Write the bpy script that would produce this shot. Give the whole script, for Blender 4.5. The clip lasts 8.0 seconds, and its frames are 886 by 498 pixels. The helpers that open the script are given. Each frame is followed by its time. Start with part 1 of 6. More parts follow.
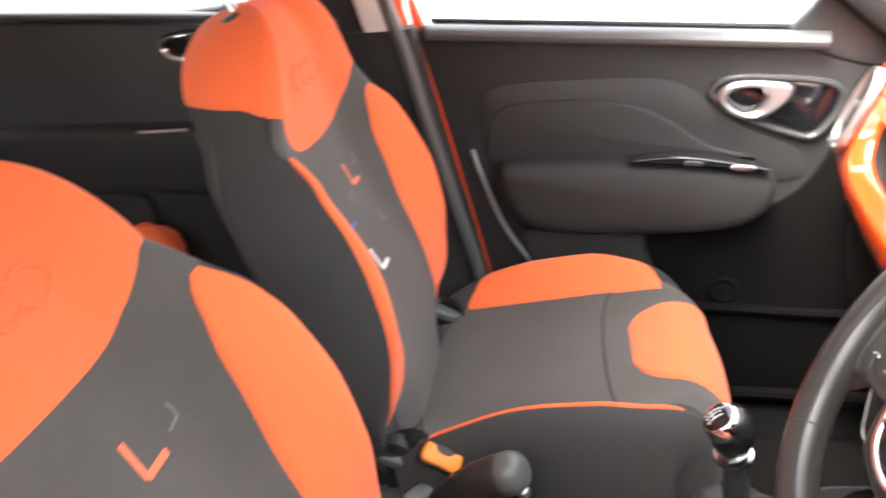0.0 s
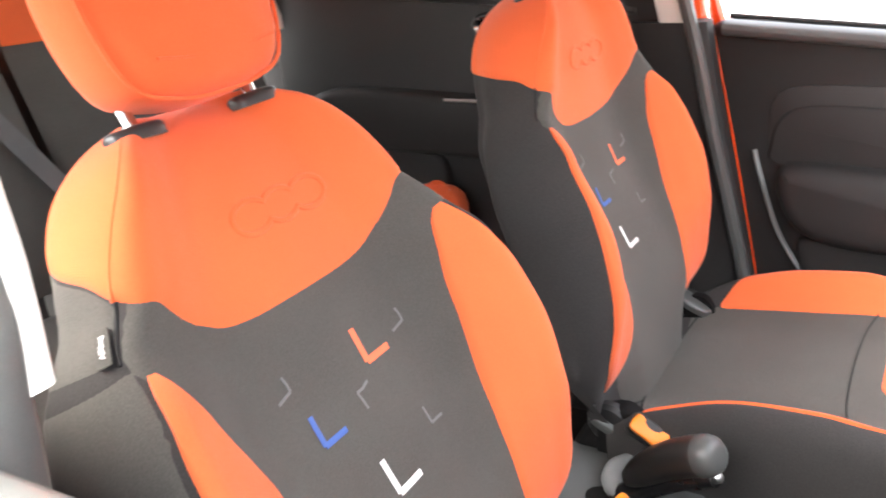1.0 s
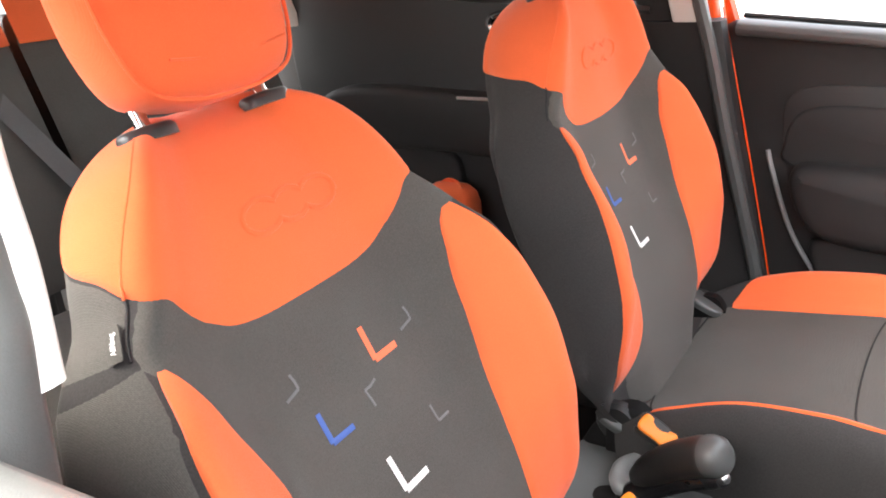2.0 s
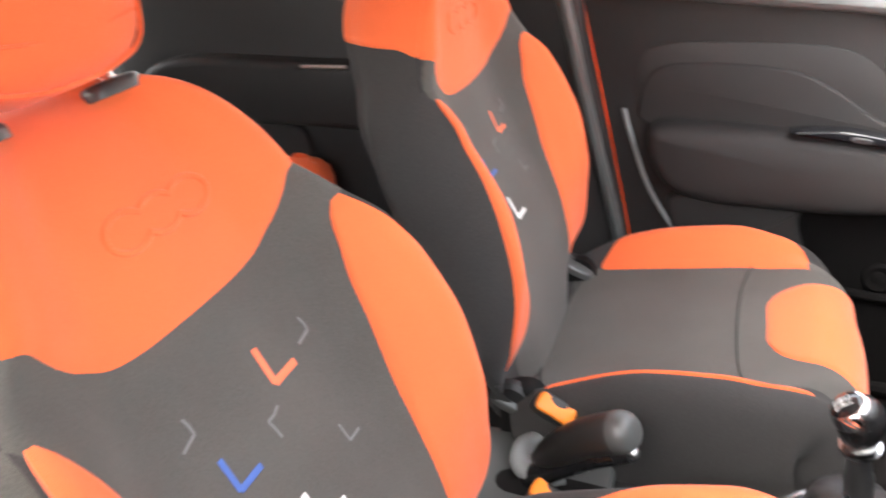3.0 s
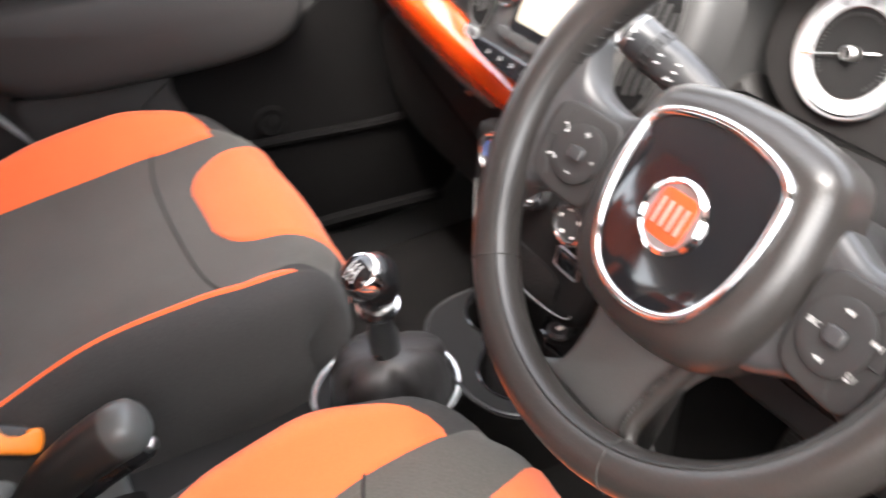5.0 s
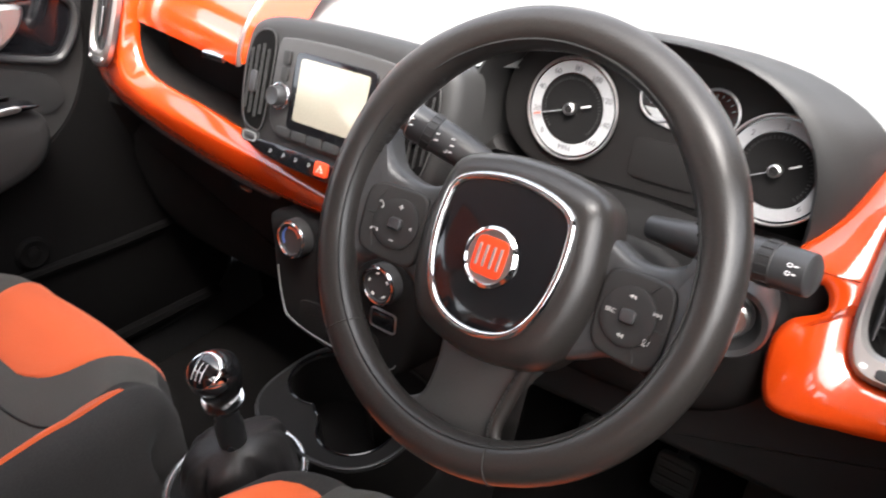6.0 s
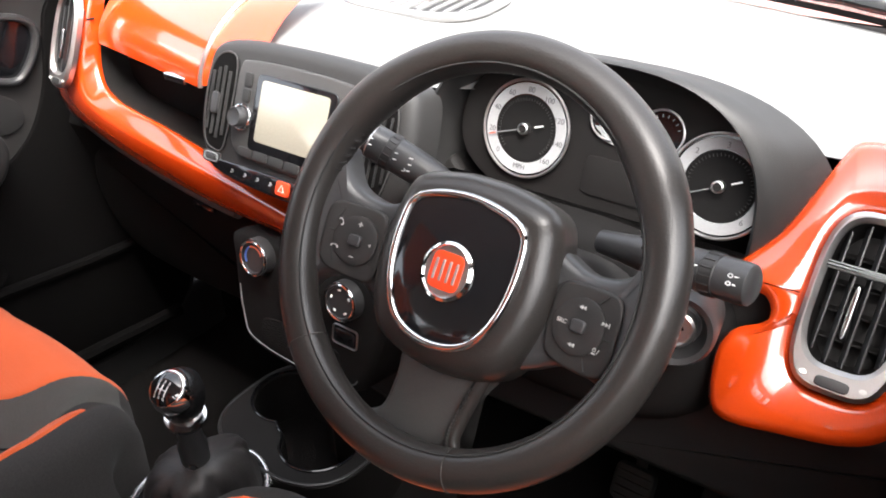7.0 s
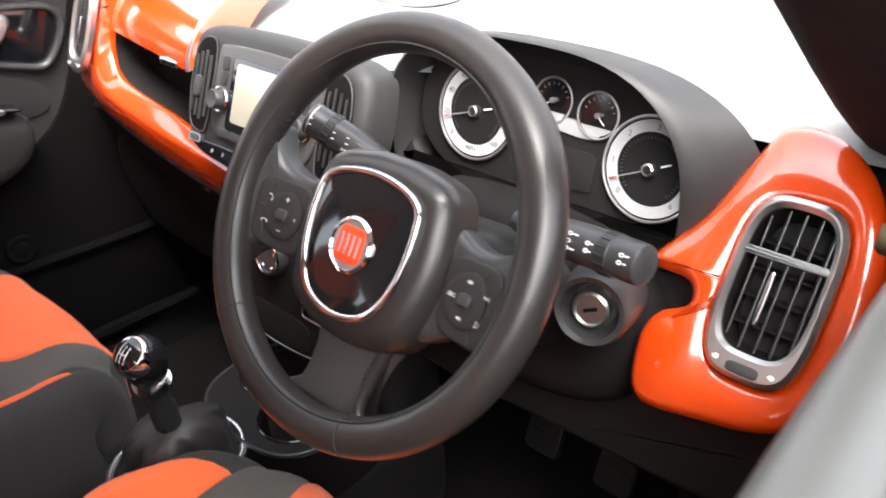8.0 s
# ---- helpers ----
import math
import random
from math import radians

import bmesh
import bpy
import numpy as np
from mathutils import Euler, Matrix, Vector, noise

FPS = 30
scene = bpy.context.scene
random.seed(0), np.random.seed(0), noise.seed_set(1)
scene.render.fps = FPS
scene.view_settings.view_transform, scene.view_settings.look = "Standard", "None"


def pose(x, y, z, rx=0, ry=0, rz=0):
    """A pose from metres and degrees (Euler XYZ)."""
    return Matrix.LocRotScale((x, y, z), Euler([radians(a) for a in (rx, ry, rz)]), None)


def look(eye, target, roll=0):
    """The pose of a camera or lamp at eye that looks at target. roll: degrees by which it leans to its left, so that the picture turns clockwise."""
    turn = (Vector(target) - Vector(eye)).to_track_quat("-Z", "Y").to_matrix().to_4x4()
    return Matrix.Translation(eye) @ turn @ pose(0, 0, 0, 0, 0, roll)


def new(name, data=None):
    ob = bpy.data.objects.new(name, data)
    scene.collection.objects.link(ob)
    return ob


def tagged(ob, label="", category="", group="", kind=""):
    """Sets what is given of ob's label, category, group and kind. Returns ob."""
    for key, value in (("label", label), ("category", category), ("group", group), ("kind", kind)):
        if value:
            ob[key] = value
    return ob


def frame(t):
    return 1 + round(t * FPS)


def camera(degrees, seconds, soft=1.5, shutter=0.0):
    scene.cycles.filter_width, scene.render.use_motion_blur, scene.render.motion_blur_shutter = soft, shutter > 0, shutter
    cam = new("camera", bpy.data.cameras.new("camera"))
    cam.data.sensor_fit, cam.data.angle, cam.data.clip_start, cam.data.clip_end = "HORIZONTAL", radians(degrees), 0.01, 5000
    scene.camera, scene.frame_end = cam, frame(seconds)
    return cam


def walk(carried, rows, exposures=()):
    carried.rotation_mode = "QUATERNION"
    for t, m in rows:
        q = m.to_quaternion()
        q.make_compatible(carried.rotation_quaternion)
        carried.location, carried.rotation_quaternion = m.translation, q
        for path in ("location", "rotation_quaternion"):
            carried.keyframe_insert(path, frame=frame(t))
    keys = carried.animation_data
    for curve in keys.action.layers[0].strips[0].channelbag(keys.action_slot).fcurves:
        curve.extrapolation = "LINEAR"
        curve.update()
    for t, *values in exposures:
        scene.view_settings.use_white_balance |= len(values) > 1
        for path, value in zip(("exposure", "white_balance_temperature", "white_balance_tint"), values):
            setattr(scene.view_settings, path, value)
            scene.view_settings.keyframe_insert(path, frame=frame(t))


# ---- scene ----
cam = camera(56.19, 8.0, soft=1.8, shutter=0.5)
PATH = [
    (0, (0.1945, -0.8749, 1.4955), (-0.1103, 0.9385, 0.7089), -5.44),
    (0.5, (0.2727, -0.9262, 1.4788), (-0.4579, 0.7786, 0.7306), -5.57),
    (1, (0.3095, -0.9438, 1.4832), (-0.6800, 0.6315, 0.7488), -4.73),
    (1.2, (0.3287, -0.9500, 1.4921), (-0.7119, 0.5954, 0.7649), -4.59),
    (2.5, (0.2870, -0.9251, 1.4879), (-0.6613, 0.6587, 0.7183), -4.82),
    (3, (0.2119, -0.8887, 1.4916), (-0.4255, 0.8011, 0.6323), -4.07),
    (3.5, (0.1699, -0.8587, 1.4710), (-0.1489, 0.8477, 0.4777), -5.00),
    (4, (0.1608, -0.7850, 1.4311), (0.0664, 0.8479, 0.2802), -6.81),
    (4.2, (0.1569, -0.7364, 1.4207), (0.2377, 0.8799, 0.2456), -7.36),
    (4.5, (0.1603, -0.6846, 1.4132), (0.4692, 0.9075, 0.2428), -5.50),
    (4.7, (0.1727, -0.6595, 1.4110), (0.6255, 0.8893, 0.2295), -5.34),
    (5, (0.1386, -0.6515, 1.4098), (0.8816, 0.7723, 0.2179), -2.53),
    (5.2, (0.1162, -0.6544, 1.4252), (1.0132, 0.6848, 0.2410), -3.50),
    (6.3, (0.0128, -0.6793, 1.4732), (1.3580, 0.3797, 0.4393), -1.46),
    (6.5, (0.0127, -0.6798, 1.4729), (1.3766, 0.3640, 0.4480), -1.03),
    (7, (0.0132, -0.6928, 1.4793), (1.3636, 0.3581, 0.4438), -1.88),
    (7.5, (0.0315, -0.7251, 1.4791), (1.3652, 0.3401, 0.4366), -2.54),
    (8, (0.0839, -0.8144, 1.4712), (1.3032, 0.3803, 0.4290), -3.90),
]
walk(cam, [(t, look(eye, target, roll)) for t, eye, target, roll in PATH], [(0, 4.12, 6700, 10), (1.2, 4.27, 6700, 10), (2.4, 4.02, 6700, 10), (3.0, 4.24, 6700, 10), (3.5, 4.24, 6700, 10), (4.5, 4.14, 6650, 10), (5.2, 3.92, 6600, 10), (6.3, 2.72, 6500, 10), (8, 3.0, 6500, 10)])

# ---------- world, sun and exposure ----------
world = bpy.data.worlds.new("overcast_sky")
scene.world = world
world.use_nodes = True
wn, wl = world.node_tree.nodes, world.node_tree.links
sky = wn.new("ShaderNodeTexSky")
sky.sky_type = "NISHITA"
sky.sun_disc = False
sky.sun_elevation, sky.sun_rotation = radians(58), radians(222)
sky.air_density, sky.dust_density, sky.ozone_density = 1.0, 6.0, 0.6
haze = wn.new("ShaderNodeHueSaturation")
haze.inputs["Saturation"].default_value = 0.35
wl.new(sky.outputs[0], haze.inputs["Color"])
wl.new(haze.outputs[0], wn["Background"].inputs[0])
wn["Background"].inputs[1].default_value = 0.15
sun_data = bpy.data.lights.new("sun", "SUN")
sun_data.energy, sun_data.angle, sun_data.color = 0.18, radians(50), (1.0, 0.99, 0.98)
sun = new("sun", sun_data)
sun.matrix_world = look((-3.55, -3.94, 8.48), (0, 0, 0))


# ---------- materials ----------
def mat(name, col, rough=0.5, metal=0.0, grain=0.0, scale=400.0, vary=0.08, coat=0.0, spec=0.5, stain=6.0, dist=0.0004, weave=False, sheen=0.0, coat_ior=1.5):
    m = bpy.data.materials.new(name)
    m.use_nodes = True
    nt = m.node_tree
    b = nt.nodes["Principled BSDF"]
    b.inputs["Roughness"].default_value, b.inputs["Metallic"].default_value = rough, metal
    b.inputs["Specular IOR Level"].default_value, b.inputs["Coat Weight"].default_value = spec, coat
    b.inputs["Coat Roughness"].default_value, b.inputs["Coat IOR"].default_value = 0.05, coat_ior
    b.inputs["Sheen Weight"].default_value, b.inputs["Sheen Roughness"].default_value = sheen, 0.5
    tc = nt.nodes.new("ShaderNodeTexCoord")
    n1 = nt.nodes.new("ShaderNodeTexNoise")
    n1.inputs["Scale"].default_value, n1.inputs["Detail"].default_value = stain, 4
    n2 = nt.nodes.new("ShaderNodeTexNoise")
    n2.inputs["Scale"].default_value, n2.inputs["Detail"].default_value = scale, 2
    add = nt.nodes.new("ShaderNodeMath")
    add.operation = "ADD"
    ramp = nt.nodes.new("ShaderNodeMapRange")
    ramp.inputs["From Min"].default_value, ramp.inputs["From Max"].default_value = 0.7, 1.3
    ramp.inputs["To Min"].default_value, ramp.inputs["To Max"].default_value = 1 - vary, 1 + vary
    mix = nt.nodes.new("ShaderNodeVectorMath")
    mix.operation = "SCALE"
    mix.inputs[0].default_value = col
    for n in (n1, n2):
        nt.links.new(tc.outputs["Object"], n.inputs["Vector"])
    nt.links.new(n1.outputs["Fac"], add.inputs[0])
    nt.links.new(n2.outputs["Fac"], add.inputs[1])
    nt.links.new(add.outputs[0], ramp.inputs["Value"])
    nt.links.new(ramp.outputs[0], mix.inputs["Scale"])
    nt.links.new(mix.outputs[0], b.inputs["Base Color"])
    rr = nt.nodes.new("ShaderNodeMapRange")
    rr.inputs["From Min"].default_value, rr.inputs["From Max"].default_value = 0.3, 0.7
    rr.inputs["To Min"].default_value, rr.inputs["To Max"].default_value = max(0.02, rough * 0.88), min(1, rough * 1.12)
    nt.links.new(n1.outputs["Fac"], rr.inputs["Value"])
    nt.links.new(rr.outputs[0], b.inputs["Roughness"])
    if grain:
        bump = nt.nodes.new("ShaderNodeBump")
        bump.inputs["Strength"].default_value, bump.inputs["Distance"].default_value = grain, dist
        if weave:
            w1, w2 = nt.nodes.new("ShaderNodeTexWave"), nt.nodes.new("ShaderNodeTexWave")
            w1.bands_direction, w2.bands_direction = "Y", "Z"
            mul = nt.nodes.new("ShaderNodeMath")
            mul.operation = "ADD"
            for w in (w1, w2):
                w.inputs["Scale"].default_value, w.inputs["Distortion"].default_value = scale * 0.5, 1.2
                nt.links.new(tc.outputs["Object"], w.inputs["Vector"])
            nt.links.new(w1.outputs["Fac"], mul.inputs[0])
            nt.links.new(w2.outputs["Fac"], mul.inputs[1])
            nt.links.new(mul.outputs[0], bump.inputs["Height"])
        else:
            nt.links.new(n2.outputs["Fac"], bump.inputs["Height"])
        nt.links.new(bump.outputs[0], b.inputs["Normal"])
    return m


ORANGE_CLOTH = mat("orange_cloth", (0.80, 0.142, 0.045), 0.9, grain=0.35, scale=700, vary=0.07, spec=0.2, weave=True, sheen=0.15)
GREY_CLOTH = mat("charcoal_cloth", (0.076, 0.073, 0.066), 0.92, grain=0.3, scale=620, vary=0.2, spec=0.15, weave=True, sheen=0.12)
# the charcoal cloth again, darkened to hold the shade on the seat sides
SIDE_CLOTH = mat("shaded_side_cloth", (0.040, 0.038, 0.037), 0.92, grain=0.3, scale=500, vary=0.2, spec=0.12, sheen=0.05)
SEAM = mat("seam_thread", (0.015, 0.015, 0.015), 0.9, grain=0.4, scale=900)
PLASTIC = mat("black_grained_plastic", (0.015, 0.0145, 0.0145), 0.52, grain=0.5, scale=900, vary=0.12, dist=0.0003)
TRIM = mat("charcoal_door_plastic", (0.018, 0.0168, 0.0165), 0.62, spec=0.35, grain=0.5, scale=900, vary=0.12, dist=0.0003)
# paler than black dash plastic: blown-out skylight is put into the colour
DASHTOP = mat("dash_top_lit_plastic", (0.20, 0.20, 0.198), 0.42, grain=0.5, scale=800, vary=0.1, dist=0.0003)
SOFT = mat("dark_satin_plastic", (0.03, 0.03, 0.031), 0.36, grain=0.2, scale=700, vary=0.1)
GREYPL = mat("mid_grey_plastic", (0.20, 0.21, 0.21), 0.42, grain=0.3, scale=700, vary=0.1)
# door trim on the window shoulder, with skylight put into a lighter grey
LEDGE_LIT = mat("skylit_sill_plastic", (0.085, 0.087, 0.086), 0.45, grain=0.3, scale=700, vary=0.1)
GLOSSBLACK = mat("piano_black", (0.006, 0.006, 0.007), 0.09, vary=0.05, coat=0.6)
GLOSSORANGE = mat("gloss_orange_lacquer", (0.54, 0.048, 0.004), 0.22, vary=0.03, coat=1.0, coat_ior=1.75)
BODY = mat("orange_body_paint", (0.75, 0.075, 0.008), 0.25, vary=0.04, coat=1.0)
CHROME = mat("chrome", (0.82, 0.82, 0.82), 0.10, 1.0, vary=0.03)
SPOKEGREY = mat("satin_grey_plastic", (0.042, 0.041, 0.040), 0.42, grain=0.4, scale=900, vary=0.15)
SATIN = mat("satin_silver", (0.62, 0.61, 0.60), 0.32, 1.0, vary=0.06, grain=0.1, scale=1200)
BOOTHIDE = mat("dull_black_hide", (0.034, 0.032, 0.032), 0.45, grain=0.6, scale=420, vary=0.2, dist=0.0006)
LEATHER = mat("black_leather", (0.019, 0.0170, 0.0158), 0.34, grain=0.3, scale=520, vary=0.2, dist=0.0005)
SILVERCAP = mat("bright_silver_cap", (0.88, 0.88, 0.87), 0.18, 0.9, vary=0.04, coat=0.5)
STITCH = mat("grey_stitching", (0.035, 0.033, 0.03), 0.8, vary=0.2, scale=900)
RUBBER = mat("rubber_seal", (0.02, 0.021, 0.021), 0.55, vary=0.15, grain=0.2)
CARPET = mat("black_carpet", (0.011, 0.0100, 0.0098), 1.0, grain=0.9, scale=500, vary=0.3, spec=0.1, dist=0.002)
PALETRIM = mat("pale_pillar_trim", (0.62, 0.60, 0.56), 0.7, grain=0.3, scale=700, vary=0.05)
LINER = mat("pale_headliner", (0.55, 0.53, 0.50), 0.95, grain=0.4, scale=600, vary=0.06)
WEBBING = mat("grey_webbing", (0.10, 0.10, 0.10), 0.8, grain=0.4, scale=500, vary=0.12, weave=True)
BUCKLE = mat("orange_button_plastic", (0.85, 0.22, 0.01), 0.4, vary=0.06)
# the sky's reflection in dark glass is put into this pale colour
SCREEN = mat("screen_glass_glare", (0.30, 0.28, 0.225), 0.18, vary=0.05, coat=0.8)
DIAL = mat("silver_dial_face", (0.30, 0.305, 0.31), 0.45, vary=0.06)
INK = mat("dark_ink", (0.01, 0.01, 0.01), 0.6)
DIALINK = mat("grey_dial_ink", (0.07, 0.07, 0.075), 0.6)
WHITEINK = mat("white_print", (0.78, 0.78, 0.76), 0.6, vary=0.05)
REDINK = mat("coral_thread", (0.80, 0.17, 0.08), 0.8, vary=0.1, scale=900)
BLUEINK = mat("blue_thread", (0.06, 0.12, 0.36), 0.8, vary=0.1, scale=900)
GREYINK = mat("grey_thread", (0.15, 0.15, 0.15), 0.8, vary=0.1, scale=900)
REDPL = mat("red_plastic", (0.75, 0.06, 0.015), 0.35, vary=0.05)
DEEP = mat("deep_black_plastic", (0.0078, 0.0074, 0.0074), 0.75, spec=0.12, grain=0.5, scale=900, vary=0.15, dist=0.0003)
# black plastic darkened further to hold the shade low on the doors
SHADEBLACK = mat("shaded_black_plastic", (0.0035, 0.0032, 0.0032), 0.8, spec=0.08, grain=0.5, scale=900, vary=0.15, dist=0.0003)
PRINT = mat("faded_grey_print", (0.36, 0.36, 0.35), 0.6, vary=0.08)
KNOBBLACK = mat("smooth_black_knob", (0.009, 0.009, 0.0095), 0.27, vary=0.08)
CLUSTER = mat("cluster_black", (0.0075, 0.0068, 0.0066), 0.6, spec=0.25, grain=0.3, scale=800, vary=0.1, dist=0.0003)
HOOD = mat("matte_hood_plastic", (0.016, 0.0157, 0.0155), 0.56, grain=0.5, scale=800, vary=0.1, dist=0.0003)
CONSOLE = mat("dark_console_grey", (0.065, 0.068, 0.066), 0.38, grain=0.3, scale=700, vary=0.1)
BRASS = mat("dull_brass", (0.075, 0.06, 0.035), 0.5, 0.6, vary=0.2)
CONCRETE = mat("worn_concrete", (0.22, 0.215, 0.205), 0.9, grain=0.5, scale=40, vary=0.15, stain=0.6, dist=0.004)
VANWHITE = mat("white_van_paint", (0.75, 0.75, 0.74), 0.3, vary=0.04, coat=0.6, stain=1.0)
GLASS = bpy.data.materials.new("window_glass")
GLASS.use_nodes = True
gb = GLASS.node_tree.nodes["Principled BSDF"]
gb.inputs["Transmission Weight"].default_value, gb.inputs["Roughness"].default_value, gb.inputs["IOR"].default_value = 1.0, 0.0, 1.1


# ---------- shape helpers: every shape is (points, faces) ----------
def loft(rings, closed=True, cap0=True, cap1=True):
    n = len(rings[0])
    pts = [tuple(p) for r in rings for p in r]
    faces = []
    for i in range(len(rings) - 1):
        for j in range(n if closed else n - 1):
            k = (j + 1) % n
            faces.append((i * n + j, i * n + k, (i + 1) * n + k, (i + 1) * n + j))
    if closed and cap0:
        faces.append(tuple(range(n))[::-1])
    if closed and cap1:
        faces.append(tuple(range((len(rings) - 1) * n, len(rings) * n)))
    return pts, faces


def gridsurf(fn, na, nb):
    return loft([[fn(a / na, b / nb) for a in range(na + 1)] for b in range(nb + 1)], closed=False)


def xf(geo, m):
    return [tuple(m @ Vector(p)) for p in geo[0]], geo[1]


def join(*geos):
    pts, faces = [], []
    for p, f in geos:
        o = len(pts)
        pts += p
        faces += [tuple(i + o for i in q) for q in f]
    return pts, faces


def smooth_path(ctrl, per=6, closed=False):
    c = [Vector(p) for p in ctrl]
    n = len(c)
    out = []
    for i in range(n if closed else n - 1):
        p0 = c[(i - 1) % n] if closed or i else c[0] * 2 - c[1]
        p1, p2 = c[i], c[(i + 1) % n]
        p3 = c[(i + 2) % n] if closed or i < n - 2 else c[-1] * 2 - c[-2]
        for k in range(per):
            t = k / per
            out.append(0.5 * (2 * p1 + (p2 - p0) * t + (2 * p0 - 5 * p1 + 4 * p2 - p3) * t * t + (3 * p1 - p0 - 3 * p2 + p3) * t ** 3))
    if not closed:
        out.append(c[-1])
    return out


def outline(ctrl, per=6):
    return [(p[0], p[1]) for p in smooth_path([(a, b, 0) for a, b in ctrl], per, True)]


def squircle(a, b, k=3.5, n=40):
    o = []
    for i in range(n):
        t = 2 * math.pi * i / n
        c, s = math.cos(t), math.sin(t)
        o.append((a * math.copysign(abs(c) ** (2 / k), c), b * math.copysign(abs(s) ** (2 / k), s)))
    return o


def inset(o, d):
    n = len(o)
    area = sum(o[i][0] * o[(i + 1) % n][1] - o[(i + 1) % n][0] * o[i][1] for i in range(n))
    sg = 1 if area > 0 else -1
    res = []
    for i in range(n):
        ax, ay = o[i - 1]
        bx, by = o[(i + 1) % n]
        tx, ty = bx - ax, by - ay
        l = math.hypot(tx, ty) or 1
        res.append((o[i][0] - sg * ty / l * d, o[i][1] + sg * tx / l * d))
    return res


def slab(o, t, bev=0.003, z0=0.0, dome=0.0, steps=3):
    """A plate with outline o from z0 to z0 + t, its front edge rounded by bev; dome lifts its middle."""
    rings = [[(x, y, z0) for x, y in o]]
    for k in range(steps + 1):
        a = math.pi / 2 * k / steps
        rings.append([(x, y, z0 + t - bev + bev * math.sin(a)) for x, y in inset(o, bev * (1 - math.cos(a)))])
    if dome:
        base = inset(o, bev)
        cx, cy = sum(p[0] for p in base) / len(base), sum(p[1] for p in base) / len(base)
        for k in (0.75, 0.5, 0.25, 0.06):
            rings.append([(cx + (x - cx) * k, cy + (y - cy) * k, z0 + t + dome * (1 - k * k)) for x, y in base])
    return loft(rings)


def ringplate(o, i, t, bev=0.002, z0=0.0):
    """A frame between outline o and the opening i."""
    rs = [[(x, y, z0) for x, y in o], [(x, y, z0 + t - bev) for x, y in o], [(x, y, z0 + t) for x, y in inset(o, bev)],
          [(x, y, z0 + t) for x, y in inset(i, -bev)], [(x, y, z0 + t - bev) for x, y in i], [(x, y, z0) for x, y in i]]
    return loft(rs + [rs[0]], cap0=False, cap1=False)


def rbox(sx, sy, sz, bev=0.004):
    return slab(squircle(sx / 2, sy / 2, 12, 32), sz, min(bev, sz * 0.45), -sz / 2)


def tube(path, r, n=10, closed=False, flat=1.0, up=(0, 0, 1), cap=True):
    ps = [Vector(p) for p in path]
    m = len(ps)
    rad = r if isinstance(r, (list, tuple)) else [r] * m
    rings = []
    for i, p in enumerate(ps):
        a = ps[(i - 1) % m] if closed or i else p
        b = ps[(i + 1) % m] if closed or i < m - 1 else p
        d = (b - a).normalized()
        s = d.cross(Vector(up))
        s = s.normalized() if s.length > 1e-4 else d.orthogonal().normalized()
        u = s.cross(d)
        rings.append([p + s * math.cos(2 * math.pi * k / n) * rad[i] + u * math.sin(2 * math.pi * k / n) * rad[i] * flat for k in range(n)])
    if closed:
        return loft(rings + [rings[0]], cap0=False, cap1=False)
    return loft(rings, cap0=cap, cap1=cap)


def lathe(prof, n=28):
    return loft([[(r * math.cos(2 * math.pi * k / n), r * math.sin(2 * math.pi * k / n), z) for k in range(n)] for r, z in prof])


def frame_of(at, normal, upish=(0, 0, 1)):
    """The pose of a flat thing at a place: its z along normal, its y as near upish as may be."""
    z = Vector(normal).normalized()
    x = Vector(upish).cross(z).normalized()
    y = z.cross(x)
    return Matrix(((x[0], y[0], z[0], at[0]), (x[1], y[1], z[1], at[1]), (x[2], y[2], z[2], at[2]), (0, 0, 0, 1)))


def words(txt, size, depth=0.0003, align="CENTER"):
    c = bpy.data.curves.new("w", "FONT")
    c.body, c.size, c.extrude, c.align_x, c.align_y = txt, size, depth, align, "CENTER"
    o = bpy.data.objects.new("w", c)
    me = bpy.data.meshes.new_from_object(o)
    g = [tuple(v.co) for v in me.vertices], [tuple(p.vertices) for p in me.polygons]
    bpy.data.objects.remove(o)
    bpy.data.meshes.remove(me)
    return g


def part(name, geo, material, parent=None, label="", smooth=True, sharp=40):
    me = bpy.data.meshes.new(name)
    o = Vector((0, 0, 0))
    if parent is not None:
        q = parent
        while q is not None:
            if "origin" in q:
                o = Vector(q["origin"])
                break
            q = q.parent
    me.from_pydata([tuple(Vector(p) - o) for p in geo[0]], [], geo[1])
    bm = bmesh.new()
    bm.from_mesh(me)
    bmesh.ops.recalc_face_normals(bm, faces=bm.faces)
    bm.to_mesh(me)
    bm.free()
    me.materials.append(material)
    if smooth:
        me.shade_smooth()
        me.set_sharp_from_angle(angle=radians(sharp))
    ob = new(name, me)
    if parent is not None:
        ob.parent = parent
    if label:
        ob["label"] = label
    return ob


def thing(name, at, label, category, group="", kind="", m=None):
    """An empty that carries a thing's parts. Parts are given in the world's metres unless m, a pose of its own, is given."""
    e = new(name)
    e.empty_display_size = 0.05
    if m is None:
        e.location = at
        e["origin"] = tuple(at)
    else:
        e.matrix_world = m
        e["origin"] = (0.0, 0.0, 0.0)
    return tagged(e, label, category, group, kind)


def structure(name, geo, material, label="", smooth=True):
    return tagged(part(name, geo, material, None, label, smooth), category=name.split("_")[0], kind="structure")


def box(x0, x1, y0, y1, z0, z1, bev=0.01):
    g = rbox(x1 - x0, y1 - y0, z1 - z0, bev)
    return xf(g, Matrix.Translation(((x0 + x1) / 2, (y0 + y1) / 2, (z0 + z1) / 2)))


